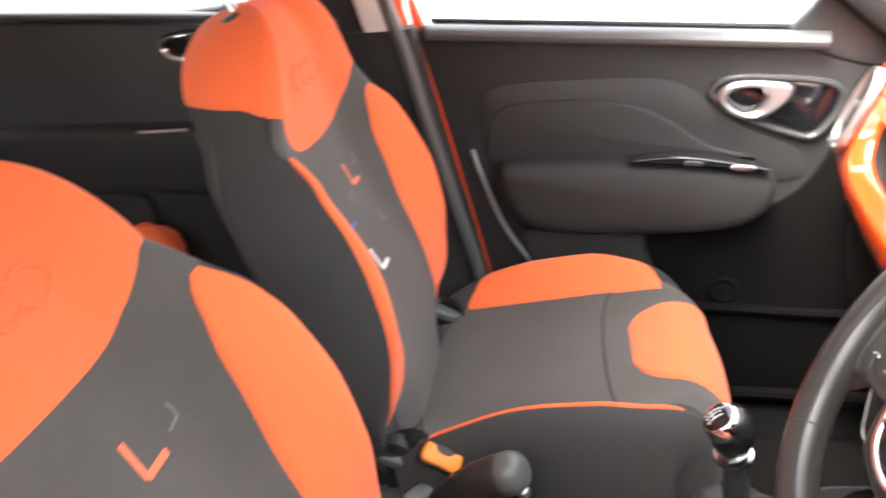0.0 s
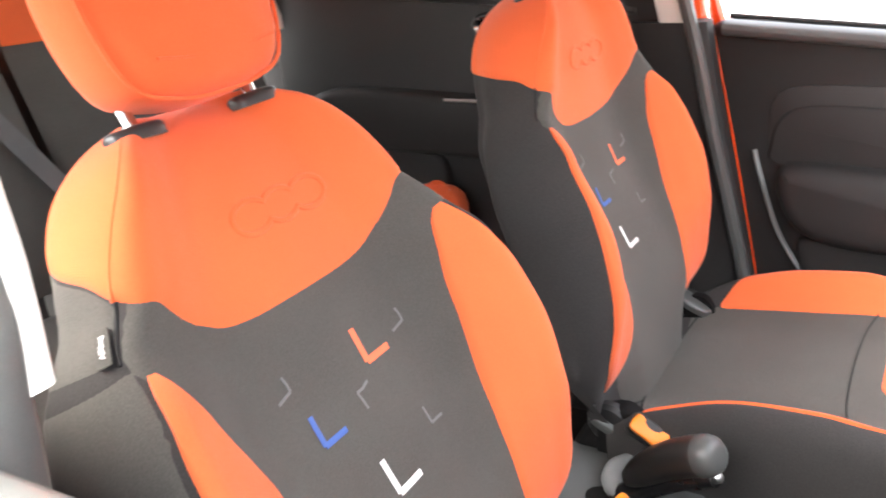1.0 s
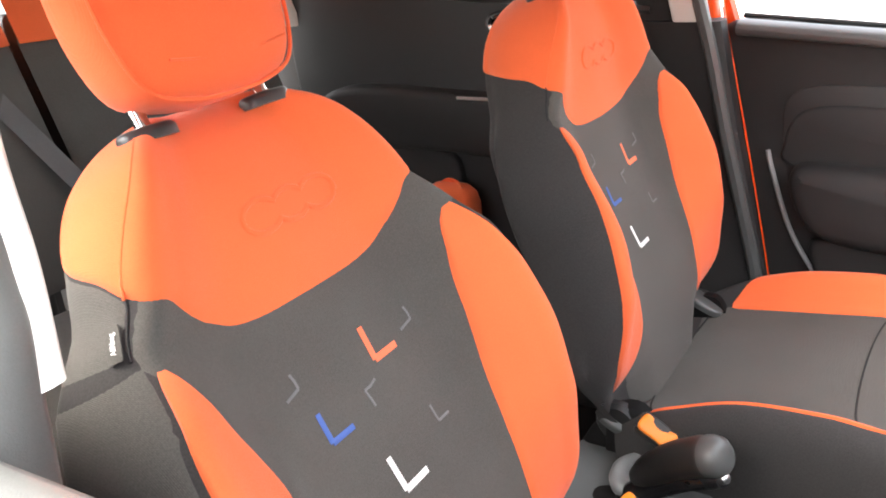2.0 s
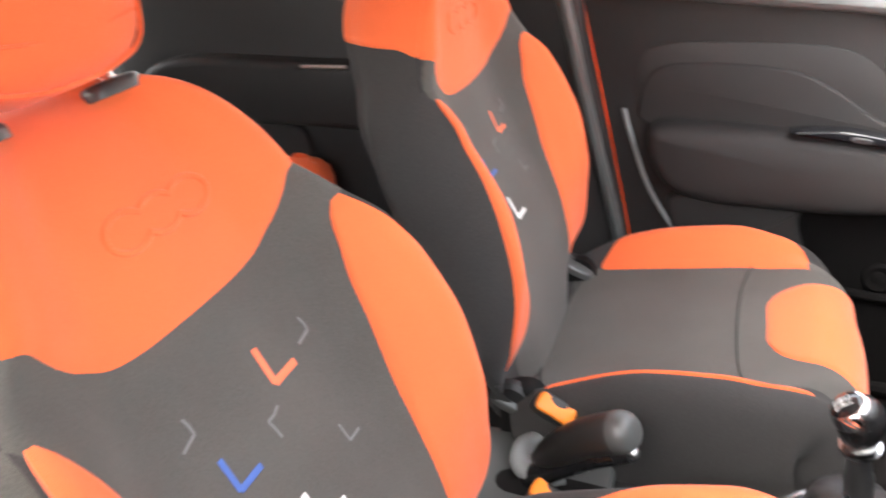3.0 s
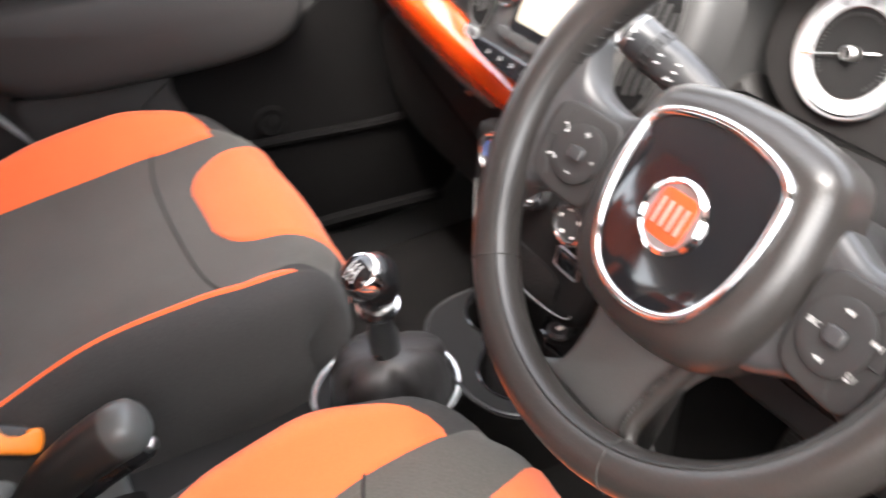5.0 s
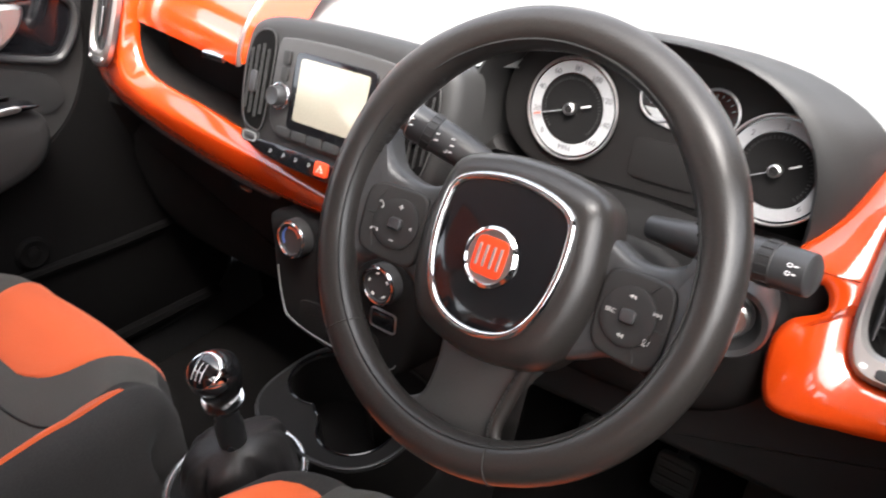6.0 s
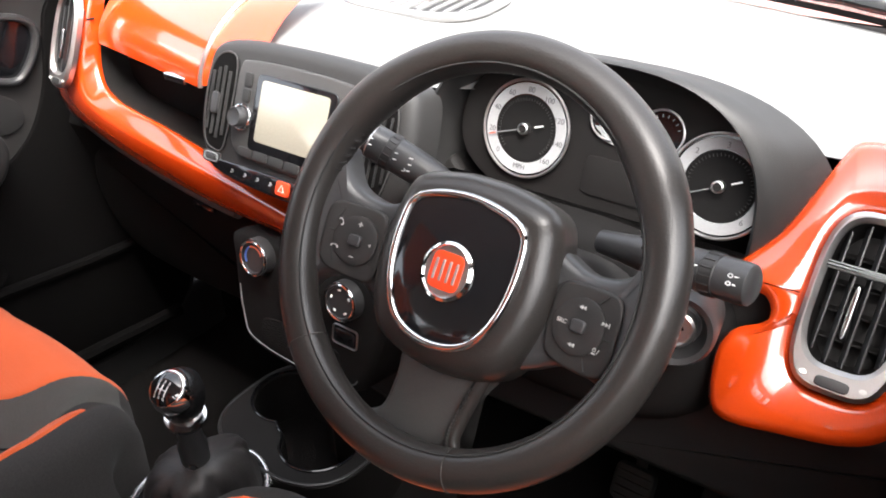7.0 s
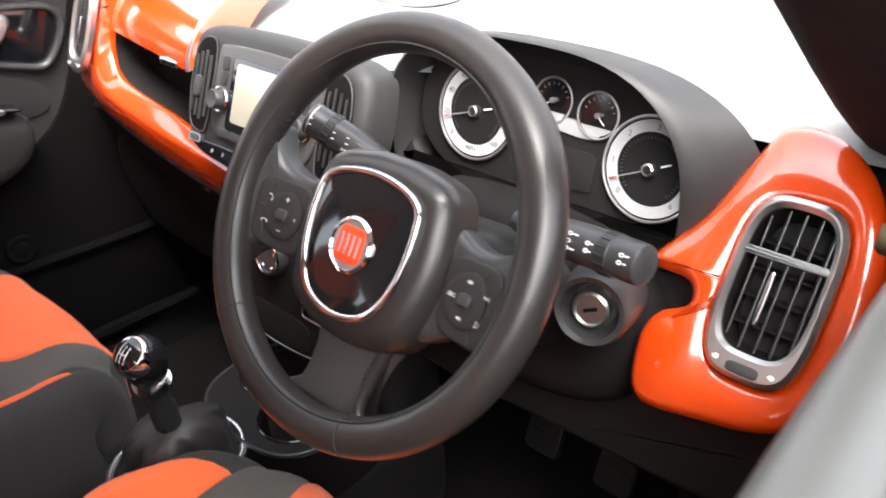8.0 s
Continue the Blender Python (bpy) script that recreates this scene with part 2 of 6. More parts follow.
def lerp_table(tab, v):
    """A smooth curve through (v, value) pairs."""
    if v <= tab[0][0]:
        return tab[0][1]
    if v >= tab[-1][0]:
        return tab[-1][1]
    k = 0
    while v > tab[k + 1][0]:
        k += 1
    (a, p), (b, q) = tab[k], tab[k + 1]
    d = (q - p) / (b - a)

    def slope(i):
        if i == 0 or i == len(tab) - 1:
            return d
        l = (tab[i][1] - tab[i - 1][1]) / (tab[i][0] - tab[i - 1][0])
        r = (tab[i + 1][1] - tab[i][1]) / (tab[i + 1][0] - tab[i][0])
        return 0.0 if l * r <= 0 else 2 * l * r / (l + r)
    t, h = (v - a) / (b - a), b - a
    m0, m1 = slope(k) * h, slope(k + 1) * h
    return (2 * t ** 3 - 3 * t * t + 1) * p + (t ** 3 - 2 * t * t + t) * m0 + (3 * t * t - 2 * t ** 3) * q + (t ** 3 - t * t) * m1


# ---------- car shell ----------
MID = -0.03          # the car's middle line
FLOOR = 0.36

ground = structure("ground", ([(-400, -400, 0), (400, -400, 0), (400, 400, 0), (-400, 400, 0)], [(0, 1, 2, 3)]), CONCRETE, "grey worn concrete yard surface")
structure("floor", box(-1.45, 1.25, MID - 0.76, MID + 0.76, FLOOR - 0.08, FLOOR, 0.01), CARPET, "black carpeted car floor")


def roof_pt(a, b):
    y = (a * 2 - 1)
    x = 0.38 - 1.96 * b
    return (x, MID + y * 0.73, 1.575 + 0.085 * (1 - y * y) - 0.10 * max(0, 0.12 - b) / 0.12 - 0.05 * b)


structure("ceiling", join(gridsurf(roof_pt, 12, 20), xf(gridsurf(roof_pt, 12, 20), Matrix.Translation((0, 0, 0.035)))), LINER, "pale cloth roof lining of the car")


def pillar(name, pts, wx, wy, material, label):
    rings = []
    for p in smooth_path(pts, 5):
        rings.append([(p[0] + a * wx, p[1] + b * wy, p[2]) for a, b in squircle(1, 1, 4, 16)])
    return structure(name, loft(rings), material, label)


for sgn, side in ((1, "left"), (-1, "right")):
    o = MID if sgn > 0 else MID
    yy = lambda v: o + sgn * v
    # middle pillar: dark lower trim, pale upper trim, painted outer post and rubber seal
    low = [(0.01, yy(0.755), 0.40), (-0.045, yy(0.755), 0.72), (-0.115, yy(0.735), 1.04), (-0.155, yy(0.712), 1.272)]
    upp = [(-0.140, yy(0.708), 1.268), (-0.170, yy(0.690), 1.40), (-0.225, yy(0.67), 1.52), (-0.25, yy(0.66), 1.58)]
    wl_, wu_, back = 0.075, 0.032, 0.028
    if sgn < 0:
        low = [(0.0, -0.82, 0.40), (-0.04, -0.82, 0.72), (-0.085, -0.785, 1.04), (-0.117, -0.749, 1.264), (-0.138, -0.734, 1.327), (-0.167, -0.72, 1.39), (-0.21, -0.69, 1.50), (-0.25, -0.654, 1.61)]
        upp = [(-0.105, -0.727, 1.264), (-0.126, -0.712, 1.327), (-0.155, -0.698, 1.39), (-0.20, -0.668, 1.50), (-0.24, -0.632, 1.61)]
        wl_, wu_, back = 0.030, 0.0165, -0.05
    if sgn > 0:
        pillar("pillar_liner_left", [(p[0] - 0.055, p[1] + 0.02, p[2]) for p in upp], 0.05, 0.025, TRIM, "dark charcoal liner behind the pale pillar trim")
    pillar("pillar_trim_" + side, low, wl_, 0.035 if sgn > 0 else 0.022, TRIM if sgn > 0 else CONSOLE, "dark charcoal lower trim of the middle pillar")
    pillar("pillar_upper_" + side, upp, wu_, 0.03 if sgn > 0 else 0.012, PALETRIM, "pale upper trim of the middle pillar")
    outer = [(p[0] + back, p[1] + sgn * 0.065, p[2]) for p in (low + upp[1:] if sgn > 0 else low)]
    pillar("pillar_post_" + side, outer, 0.032 if sgn > 0 else 0.05, 0.045, BODY, "orange painted outer post of the middle pillar")
    seal = [(-0.150, 0.640, 1.42), (-0.100, 0.652, 1.233), (-0.066, 0.662, 1.069), (-0.026, 0.676, 0.895), (0.004, 0.686, 0.763), (0.03, 0.69, 0.60)] if sgn > 0 else [(p[0] - 0.005, p[1] - 0.042, p[2]) for p in low]
    structure("pillar_seal_" + side, tube(smooth_path(seal, 5), 0.013, 8), CONSOLE, "dark grey rubber door seal along the pillar")
    # front pillar and roof rail
    structure("sill_trim_" + side, box(-1.1, 0.95, min(yy(0.70), yy(0.78)), max(yy(0.70), yy(0.78)), FLOOR - 0.04, 0.49, 0.02), PLASTIC, "black trim along the door sill")
    pillar("front_pillar_" + side, [(1.02, yy(0.70), 1.02), (0.78, yy(0.655), 1.19), (0.55, yy(0.648), 1.37), (0.25, yy(0.68), 1.54), (-0.25, yy(0.715), 1.57), (-1.2, yy(0.71), 1.56), (-1.6, yy(0.66), 1.46)],
           0.035 if sgn > 0 else 0.05, 0.035 if sgn > 0 else 0.06, DEEP, "black front pillar and roof rail")
    # lower body side and wheel-arch wall
    structure("body_side_" + side, box(-1.75, 1.9, yy(0.84) - 0.03, yy(0.84) + 0.03, 0.22, 0.46, 0.02), BODY, "orange painted sill of the car")
    structure("front_wall_" + side, box(0.93, 1.4, yy(0.76) - 0.03, yy(0.76) + 0.03, 0.30, 1.1, 0.02), DEEP, "black trim beside the footwell")
    structure("rear_wall_" + side, box(-1.75, -1.12, yy(0.78) - 0.03, yy(0.78) + 0.03, 0.30, 1.30, 0.03), TRIM, "dark trim beside the rear seat")
    pillar("rear_pillar_" + side, [(-1.22, yy(0.76), 1.26), (-1.30, yy(0.70), 1.45), (-1.36, yy(0.63), 1.60)], 0.10, 0.04, PALETRIM, "pale trim of the rear pillar")

structure("bulkhead", box(1.36, 1.42, MID - 0.78, MID + 0.78, 0.25, 1.10, 0.02), CARPET, "black carpeted bulkhead ahead of the footwells")
structure("tailgate_trim", box(-1.80, -1.74, MID - 0.75, MID + 0.75, 0.30, 1.10, 0.02), TRIM, "dark trim of the tailgate")
structure("bonnet", gridsurf(lambda a, b: (1.40 + 0.70 * b, MID + (a * 2 - 1) * 0.74, 1.10 - 0.13 * b - 0.05 * (a * 2 - 1) ** 2), 10, 8), BODY, "orange painted bonnet beyond the windscreen")


# windscreen, with a dark printed border along its foot
def screen_pt(a, b):
    y = a * 2 - 1
    return (1.34 - 0.20 * y * y - (0.96 - 0.2 * y * y) * b, MID + y * (0.72 - 0.10 * b), 1.145 + 0.465 * b)


w = structure("window_front", gridsurf(screen_pt, 14, 10), GLASS, "clear windscreen of the car")
w.visible_shadow = False
structure("window_border", gridsurf(lambda a, b: tuple(Vector(screen_pt(a, -0.01 + 0.045 * b)) + Vector((-0.006, 0, -0.002))), 20, 2), GLOSSBLACK, "black printed border at the windscreen's foot")

# yard beyond: a pale parked van, seen through the passenger windows
van = thing("parked_van", (0.5, 6.2, 0), "white parked panel van standing on the concrete yard", "van")
part("body", xf(slab(outline([(-2.2, 0.35), (-2.2, 1.9), (-1.9, 2.1), (0.9, 2.1), (1.5, 1.3), (2.3, 1.15), (2.4, 0.35)], 6), 1.8, 0.12), frame_of((0.5, 6.2, 0), (0, -1, 0))), VANWHITE, van)
for k in (-1.4, 1.5):
    wh = part("wheel", xf(lathe([(0.30, -0.1), (0.33, -0.06), (0.33, 0.06), (0.30, 0.1), (0.18, 0.11)], 24), frame_of((0.5 + k, 4.38, 0.33), (0, -1, 0))), RUBBER, van, "black tyre")
    part("rim", xf(lathe([(0.19, 0.10), (0.19, 0.125), (0.05, 0.11)], 18), frame_of((0.5 + k, 4.38, 0.33), (0, -1, 0))), SATIN, wh)
part("windscreen", xf(slab(outline([(0.75, 1.35), (0.78, 1.85), (0.95, 1.9), (1.35, 1.35)], 4), 0.01, 0.004), frame_of((0.5, 4.39, 0), (0, -1, 0))), GLOSSBLACK, van)


# ---------- front doors, both a little ajar ----------
def door_y(x):
    return 0.70 + 0.10 * (0.55 - x)


def make_door(sgn):
    side = "passenger" if sgn > 0 else "driver"
    m = Matrix.Translation((0, MID, 0)) @ Matrix.Diagonal((1, sgn, 1, 1))
    d = thing("door_1" if sgn > 0 else "door_2", (0.8, MID + sgn * 0.75, 0.4),
              "charcoal front %s door trim, door ajar, window lowered" % side, "car door", kind="structure")

    def P(x, z, dep=0.0):
        """A place on the door's inner face: dep is how far it stands into the car."""
        k = (MID + door_y(x) + 0.875) / 1.595
        dep = dep if sgn > 0 else dep - 0.022 - 0.05 * max(0.0, x - 0.3)
        return (0.195 + (x - 0.195) * k, MID + sgn * (door_y(x) - dep), 1.495 + (z - 1.495) * k)

    def plate(o, dep, t, bev, material, name, parent, label="", dome=0.0):
        g = slab(o, t, bev, dep, dome)
        return part(name, ([P(p[0], p[1], p[2]) for p in g[0]], g[1]), material, parent, label)

    # main panel: belt line on top, rear edge leaning back
    def belt(x):
        return 1.262 - 0.085 * x

    pan = outline([(-0.05, 0.45), (-0.02, 0.80), (-0.055, 1.05), (-0.095, 1.21), (-0.06, 1.266), (0.15, belt(0.15)), (0.40, belt(0.4)), (0.66, belt(0.66)), (0.80, 1.17), (0.88, 1.05), (0.90, 0.70), (0.86, 0.42), (0.40, 0.41)], 7)
    plate(pan, -0.03, 0.03, 0.014, TRIM, "panel", d)
    skin = slab([(x, min(z, belt(x) - 0.012)) for x, z in inset(pan, -0.02)], 0.07, 0.02, -0.11)
    part("outer_skin", ([P(*p) for p in skin[0]], skin[1]), BODY, d, "orange painted outer skin")
    # rolled shoulder under the window, its grey lightened for skylight and glare
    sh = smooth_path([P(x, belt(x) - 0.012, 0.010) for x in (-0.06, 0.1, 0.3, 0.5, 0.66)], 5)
    part("window_ledge", tube(sh, 0.026, 14, flat=0.6), LEDGE_LIT if sgn > 0 else CONSOLE, d, "rolled shoulder below the window, greyed for the light on it")
    lip = smooth_path([P(x, belt(x) + 0.006, -0.02) for x in (-0.06, 0.2, 0.45, 0.64)], 5)
    part("window_seal", tube(lip, 0.005, 8), RUBBER, d)
    # corner fillet and window frame
    plate(outline([(0.60, 1.195), (0.63, 1.25), (0.70, 1.31), (0.84, 1.20), (0.86, 1.14), (0.74, 1.14)], 5), -0.02, 0.026, 0.008, PLASTIC, "corner_fillet", d)
    if sgn > 0:
        part("window_frame", tube(smooth_path([P(-0.085, 1.25, -0.05), (-0.13, MID + sgn * 0.785, 1.40), (-0.17, MID + sgn * 0.755, 1.545), (0.10, MID + sgn * 0.75, 1.565), (0.42, MID + sgn * 0.735, 1.49), (0.64, MID + sgn * 0.715, 1.34), P(0.76, 1.20, -0.03)], 6), 0.016, 8), BODY, d, "orange painted window frame")
    # recessed upper field and its cloth insert
    plate(outline([(0.03, 1.08), (0.06, 1.14), (0.20, 1.148), (0.38, 1.138), (0.46, 1.09), (0.52, 1.04), (0.63, 0.985), (0.61, 0.93), (0.40, 0.97), (0.08, 0.99)], 7), 0.001, 0.003, 0.001, PLASTIC, "recess", d, "dark sunken field")
    plate(outline([(0.035, 1.04), (0.065, 1.10), (0.16, 1.112), (0.30, 1.10), (0.38, 1.065), (0.46, 1.01), (0.55, 0.975), (0.40, 0.965), (0.07, 0.985)], 7), 0.0, 0.009, 0.007, TRIM, "insert", d, "raised charcoal pad above the arm rest")
    # arm rest with the switch panel
    arm = outline([(0.065, 0.998), (0.20, 1.0), (0.40, 0.988), (0.550, 0.962), (0.583, 0.925), (0.555, 0.868), (0.475, 0.842), (0.30, 0.84), (0.13, 0.856), (0.065, 0.92)], 6)
    a = plate(arm, 0.0, 0.06, 0.028, TRIM, "arm_rest", d, "", 0.006)
    plate(outline([(0.318, 1.004), (0.41, 1.006), (0.545, 0.980), (0.555, 0.970), (0.435, 0.984), (0.325, 0.996)], 5), 0.035, 0.034, 0.003, GLOSSBLACK, "switch_panel", a)
    plate(squircle(0.022, 0.006, 4, 20) and [(0.425 + p[0], 0.993 + p[1] - 0.1 * p[0]) for p in squircle(0.018, 0.005, 4, 20)], 0.06, 0.012, 0.002, SOFT, "window_switch", a)
    plate([(0.514 + p[0], 0.980 + p[1] - 0.1 * p[0]) for p in squircle(0.022, 0.006, 3, 20)], 0.06, 0.011, 0.002, SATIN, "switch_cap", a, "small silver cap")
    # release handle in its dished surround
    dish = outline([(0.455, 1.105), (0.49, 1.14), (0.60, 1.135), (0.685, 1.115), (0.70, 1.07), (0.655, 1.012), (0.60, 1.02), (0.50, 1.062)], 6)
    part("handle_surround", ([P(*p) for p in ringplate(dish, inset(dish, 0.012), 0.014, 0.004, 0.0)[0]], ringplate(dish, inset(dish, 0.012), 0.014, 0.004)[1]), SOFT, d)
    plate(inset(dish, 0.01), 0.0, 0.003, 0.001, GLOSSBLACK, "handle_dish", d)
    ho = outline([(0.468, 1.10), (0.495, 1.128), (0.56, 1.128), (0.605, 1.115), (0.588, 1.082), (0.545, 1.058), (0.498, 1.068)], 6)
    hi = outline([(0.486, 1.10), (0.502, 1.117), (0.545, 1.117), (0.558, 1.10), (0.548, 1.078), (0.525, 1.070), (0.502, 1.08)], 6)
    g = ringplate(ho, hi, 0.026, 0.007, 0.004)
    part("handle", ([P(*p) for p in g[0]], g[1]), SATIN, d, "satin silver release handle")
    # black lower field, painted up the front as shade; pocket, loudspeaker and ledge
    plate(outline([(0.33, 0.856), (0.50, 0.852), (0.62, 0.90), (0.685, 0.99), (0.725, 1.12), (0.80, 1.15), (0.875, 1.04), (0.888, 0.72), (0.85, 0.435), (0.45, 0.425), (0.30, 0.44), (0.12, 0.62), (0.30, 0.66), (0.335, 0.75)], 7), -0.006, 0.012, 0.004, SHADEBLACK, "lower_field", d, "black lower field of the trim, extended where shade falls")
    plate(outline([(0.10, 0.845), (0.22, 0.84), (0.335, 0.836), (0.345, 0.80), (0.355, 0.70), (0.20, 0.66), (0.13, 0.74)], 5), 0.0, 0.02, 0.01, TRIM, "pocket", d)
    spk = lathe([(0.030, 0.0), (0.030, 0.005), (0.025, 0.010), (0.014, 0.006), (0.012, 0.010), (0.002, 0.012)], 28)
    part("speaker", ([P(x + 0.50, z + 0.70, y + 0.006) for x, z, y in spk[0]], spk[1]), SHADEBLACK, d, "small round black loudspeaker")
    part("ledge", tube(smooth_path([P(x, z, 0.01) for x, z in ((0.36, 0.668), (0.50, 0.658), (0.66, 0.642), (0.82, 0.632))], 5), 0.010, 8), SHADEBLACK, d)
    part("sill_strip", tube(smooth_path([P(x, z, 0.01) for x, z in ((0.40, 0.455), (0.60, 0.447), (0.84, 0.43))], 5), 0.014, 8), SHADEBLACK, d)
    # only the bead's lit stretch, its highlight put into the pale grey
    part("edge_seal", tube(smooth_path([P(x, z, 0.008) for x, z in ((0.006, 1.02), (0.017, 0.979), (0.057, 0.864), (0.111, 0.774), (0.16, 0.71), (0.22, 0.65))], 6), 0.0050, 8), GREYPL, d, "seam bead down the trim, greyed along its lit stretch")
    part("edge_strip", tube(smooth_path([(x, MID + sgn * (y - MID), z) for x, y, z in ((-0.093, 0.717, 1.29), (-0.067, 0.717, 1.176), (-0.043, 0.717, 1.068), (-0.010, 0.717, 0.917), (0.024, 0.717, 0.75), (0.045, 0.717, 0.62))], 6), 0.0018, 8), BODY, d, "orange painted edge of the door")
    if sgn < 0:
        k = part("lock_knob", xf(lathe([(0.006, -0.04), (0.006, 0.0), (0.0105, 0.003), (0.0105, 0.018), (0.008, 0.022), (0.001, 0.0225)], 20), frame_of(P(0.594, 1.185, 0.036), (-0.2, 1, 0.1))), BRASS, d, "dull brass-brown lock knob")
    return d


make_door(1)
make_door(-1)


# ---------- rear doors ----------
def rear_door(sgn, name):
    d = thing(name, (-0.6, MID + sgn * 0.75, 0.4), "dark rear door trim with a chrome release handle", "car door", kind="structure")

    def P(x, z, dep=0.0):
        return (x - 0.02, MID + sgn * (0.745 - dep), z + 0.03)

    def plate(o, dep, t, bev, material, name, label="", dome=0.0):
        g = slab(o, t, bev, dep, dome)
        return part(name, ([P(*p) for p in g[0]], g[1]), material, d, label)

    plate(outline([(-0.13, 0.42), (-0.15, 0.9), (-0.19, 1.27), (-0.60, 1.30), (-1.05, 1.335), (-1.16, 1.30), (-1.12, 0.90), (-0.98, 0.60), (-0.8, 0.42)], 6), -0.04, 0.06, 0.015, PLASTIC, "panel")
    part("window_ledge", tube(smooth_path([P(x, z, 0.03) for x, z in ((-0.20, 1.262), (-0.6, 1.295), (-1.1, 1.33))], 6), 0.02, 10, flat=0.6), SOFT, d)
    plate(outline([(-0.28, 1.07), (-0.60, 1.085), (-0.95, 1.09), (-1.06, 1.03), (-1.0, 0.95), (-0.68, 0.945), (-0.32, 0.945)], 6), 0.02, 0.05, 0.02, TRIM, "arm_rest")
    plate(outline([(-0.68, 0.935), (-0.84, 0.94), (-0.90, 0.86), (-0.84, 0.74), (-0.68, 0.74), (-0.655, 0.84)], 5), 0.02, 0.02, 0.01, TRIM, "pocket")
    part("grip", tube([P(x, 1.078, 0.068) for x in (-0.53, -0.56, -0.60, -0.635)], 0.004, 6), SATIN, d, "thin silver grip edge")
    ho, hi = outline([(-0.47, 1.262), (-0.545, 1.262), (-0.572, 1.235), (-0.545, 1.205), (-0.47, 1.20)], 6), outline([(-0.48, 1.25), (-0.54, 1.25), (-0.556, 1.235), (-0.54, 1.217), (-0.48, 1.212)], 6)
    g = ringplate(ho, hi, 0.02, 0.005, 0.02)
    part("handle", ([P(*p) for p in g[0]], g[1]), CHROME, d, "chrome release handle")
    plate(inset(ho, 0.004), 0.018, 0.004, 0.001, GLOSSBLACK, "handle_dish")


rear_door(1, "door_3")
rear_door(-1, "door_4")

# ---------- rear bench ----------
BX = -1.06
for yc, nm in ((0.30, "a"), (-0.34, "b")):
    rs = thing("rear_seat", (BX, yc, FLOOR), "rear seat in charcoal cloth with an orange cloth top", "car seat", group="rear seats")

    def back_pt(a, b):
        u, v = (a * 2 - 1), b
        return (BX - 0.20 * v + 0.03 * (1 - u ** 6) * (1 - (2 * v - 1) ** 8), yc + u * 0.31, 0.90 + 0.56 * v)

    part("backrest", gridsurf(lambda a, b: back_pt(a, b * 0.78), 20, 16), GREY_CLOTH, rs)
    part("top_panel", gridsurf(lambda a, b: tuple(Vector(back_pt(a, 0.765 + b * 0.235)) + Vector((0.006, 0, 0))), 20, 6), ORANGE_CLOTH, rs, "orange cloth upper panel")
    part("back_shell", box(BX - 0.26, BX - 0.20, yc - 0.30, yc + 0.30, 0.62, 1.38, 0.02), PLASTIC, rs)
    part("cushion", xf(slab(squircle(0.24, 0.305, 6, 48), 0.16, 0.05, 0, 0.015), Matrix.Translation((-0.86, yc, 0.70))), GREY_CLOTH, rs)
    part("cushion_base", box(-1.06, -0.66, yc - 0.29, yc + 0.29, FLOOR, 0.70, 0.02), PLASTIC, rs)
    part("headrest", xf(slab(squircle(0.11, 0.075, 4, 36), 0.07, 0.03, 0, 0.01), frame_of((BX - 0.235, yc, 1.53), (1, 0, 0.3))), ORANGE_CLOTH, rs, "orange cloth headrest")
    for s in (-0.05, 0.05):
        part("headrest_post", tube([(BX - 0.20, yc + s, 1.40), (BX - 0.215, yc + s, 1.47)], 0.006, 10), CHROME, rs)
# orange outer bolster of the rear cushion, beside the door
rb = thing("rear_cushion_bolster", (-0.66, 0.62, 0.70), "orange cloth bolster at the rear cushion's outer end", "seat bolster")
part("bolster", xf(slab(squircle(0.07, 0.05, 2.6, 36), 0.15, 0.05, 0, 0.01), Matrix.Translation((-0.68, 0.632, 0.762))), ORANGE_CLOTH, rb)
part("bolster_base", box(-0.73, -0.63, 0.585, 0.675, FLOOR, 0.755, 0.015), GREY_CLOTH, rb)
belt = thing("rear_seat_belt", (-1.0, -0.15, 0.9), "grey webbing rear seat belt running down the backrest", "seat belt")
part("webbing", gridsurf(lambda a, b: (-1.235 + 0.245 * b + 0.002, -0.20 + 0.22 * b + a * 0.045, 1.40 - 0.52 * b), 2, 10), WEBBING, belt)


# ---------- front seats ----------
# what sets the two front seats apart: the backrest's recline in degrees, its foot, and how far the shoulders lean forward
SEAT = {"c": 0.0, "s": 0.0, "x": 0.0, "bend": 0.0}


def set_seat(recline, foot, bend):
    SEAT.update(c=math.cos(radians(recline)), s=math.sin(radians(recline)), x=foot, bend=bend)


set_seat(26.7, 0.018, -0.009)


def catmull(pts, s):
    i = min(int(s), len(pts) - 2)
    t = s - i
    g = lambda k: pts[max(0, min(len(pts) - 1, k))]
    res = []
    for c in range(2):
        p0, p1, p2, p3 = g(i - 1)[c], g(i)[c], g(i + 1)[c], g(i + 2)[c]
        if i == 0:
            p0 = -g(1)[c] if c == 0 else g(1)[c]
        res.append(0.5 * (2 * p1 + (p2 - p0) * t + (2 * p0 - 5 * p1 + 4 * p2 - p3) * t * t + (3 * p1 - p0 - 3 * p2 + p3) * t ** 3))
    return res


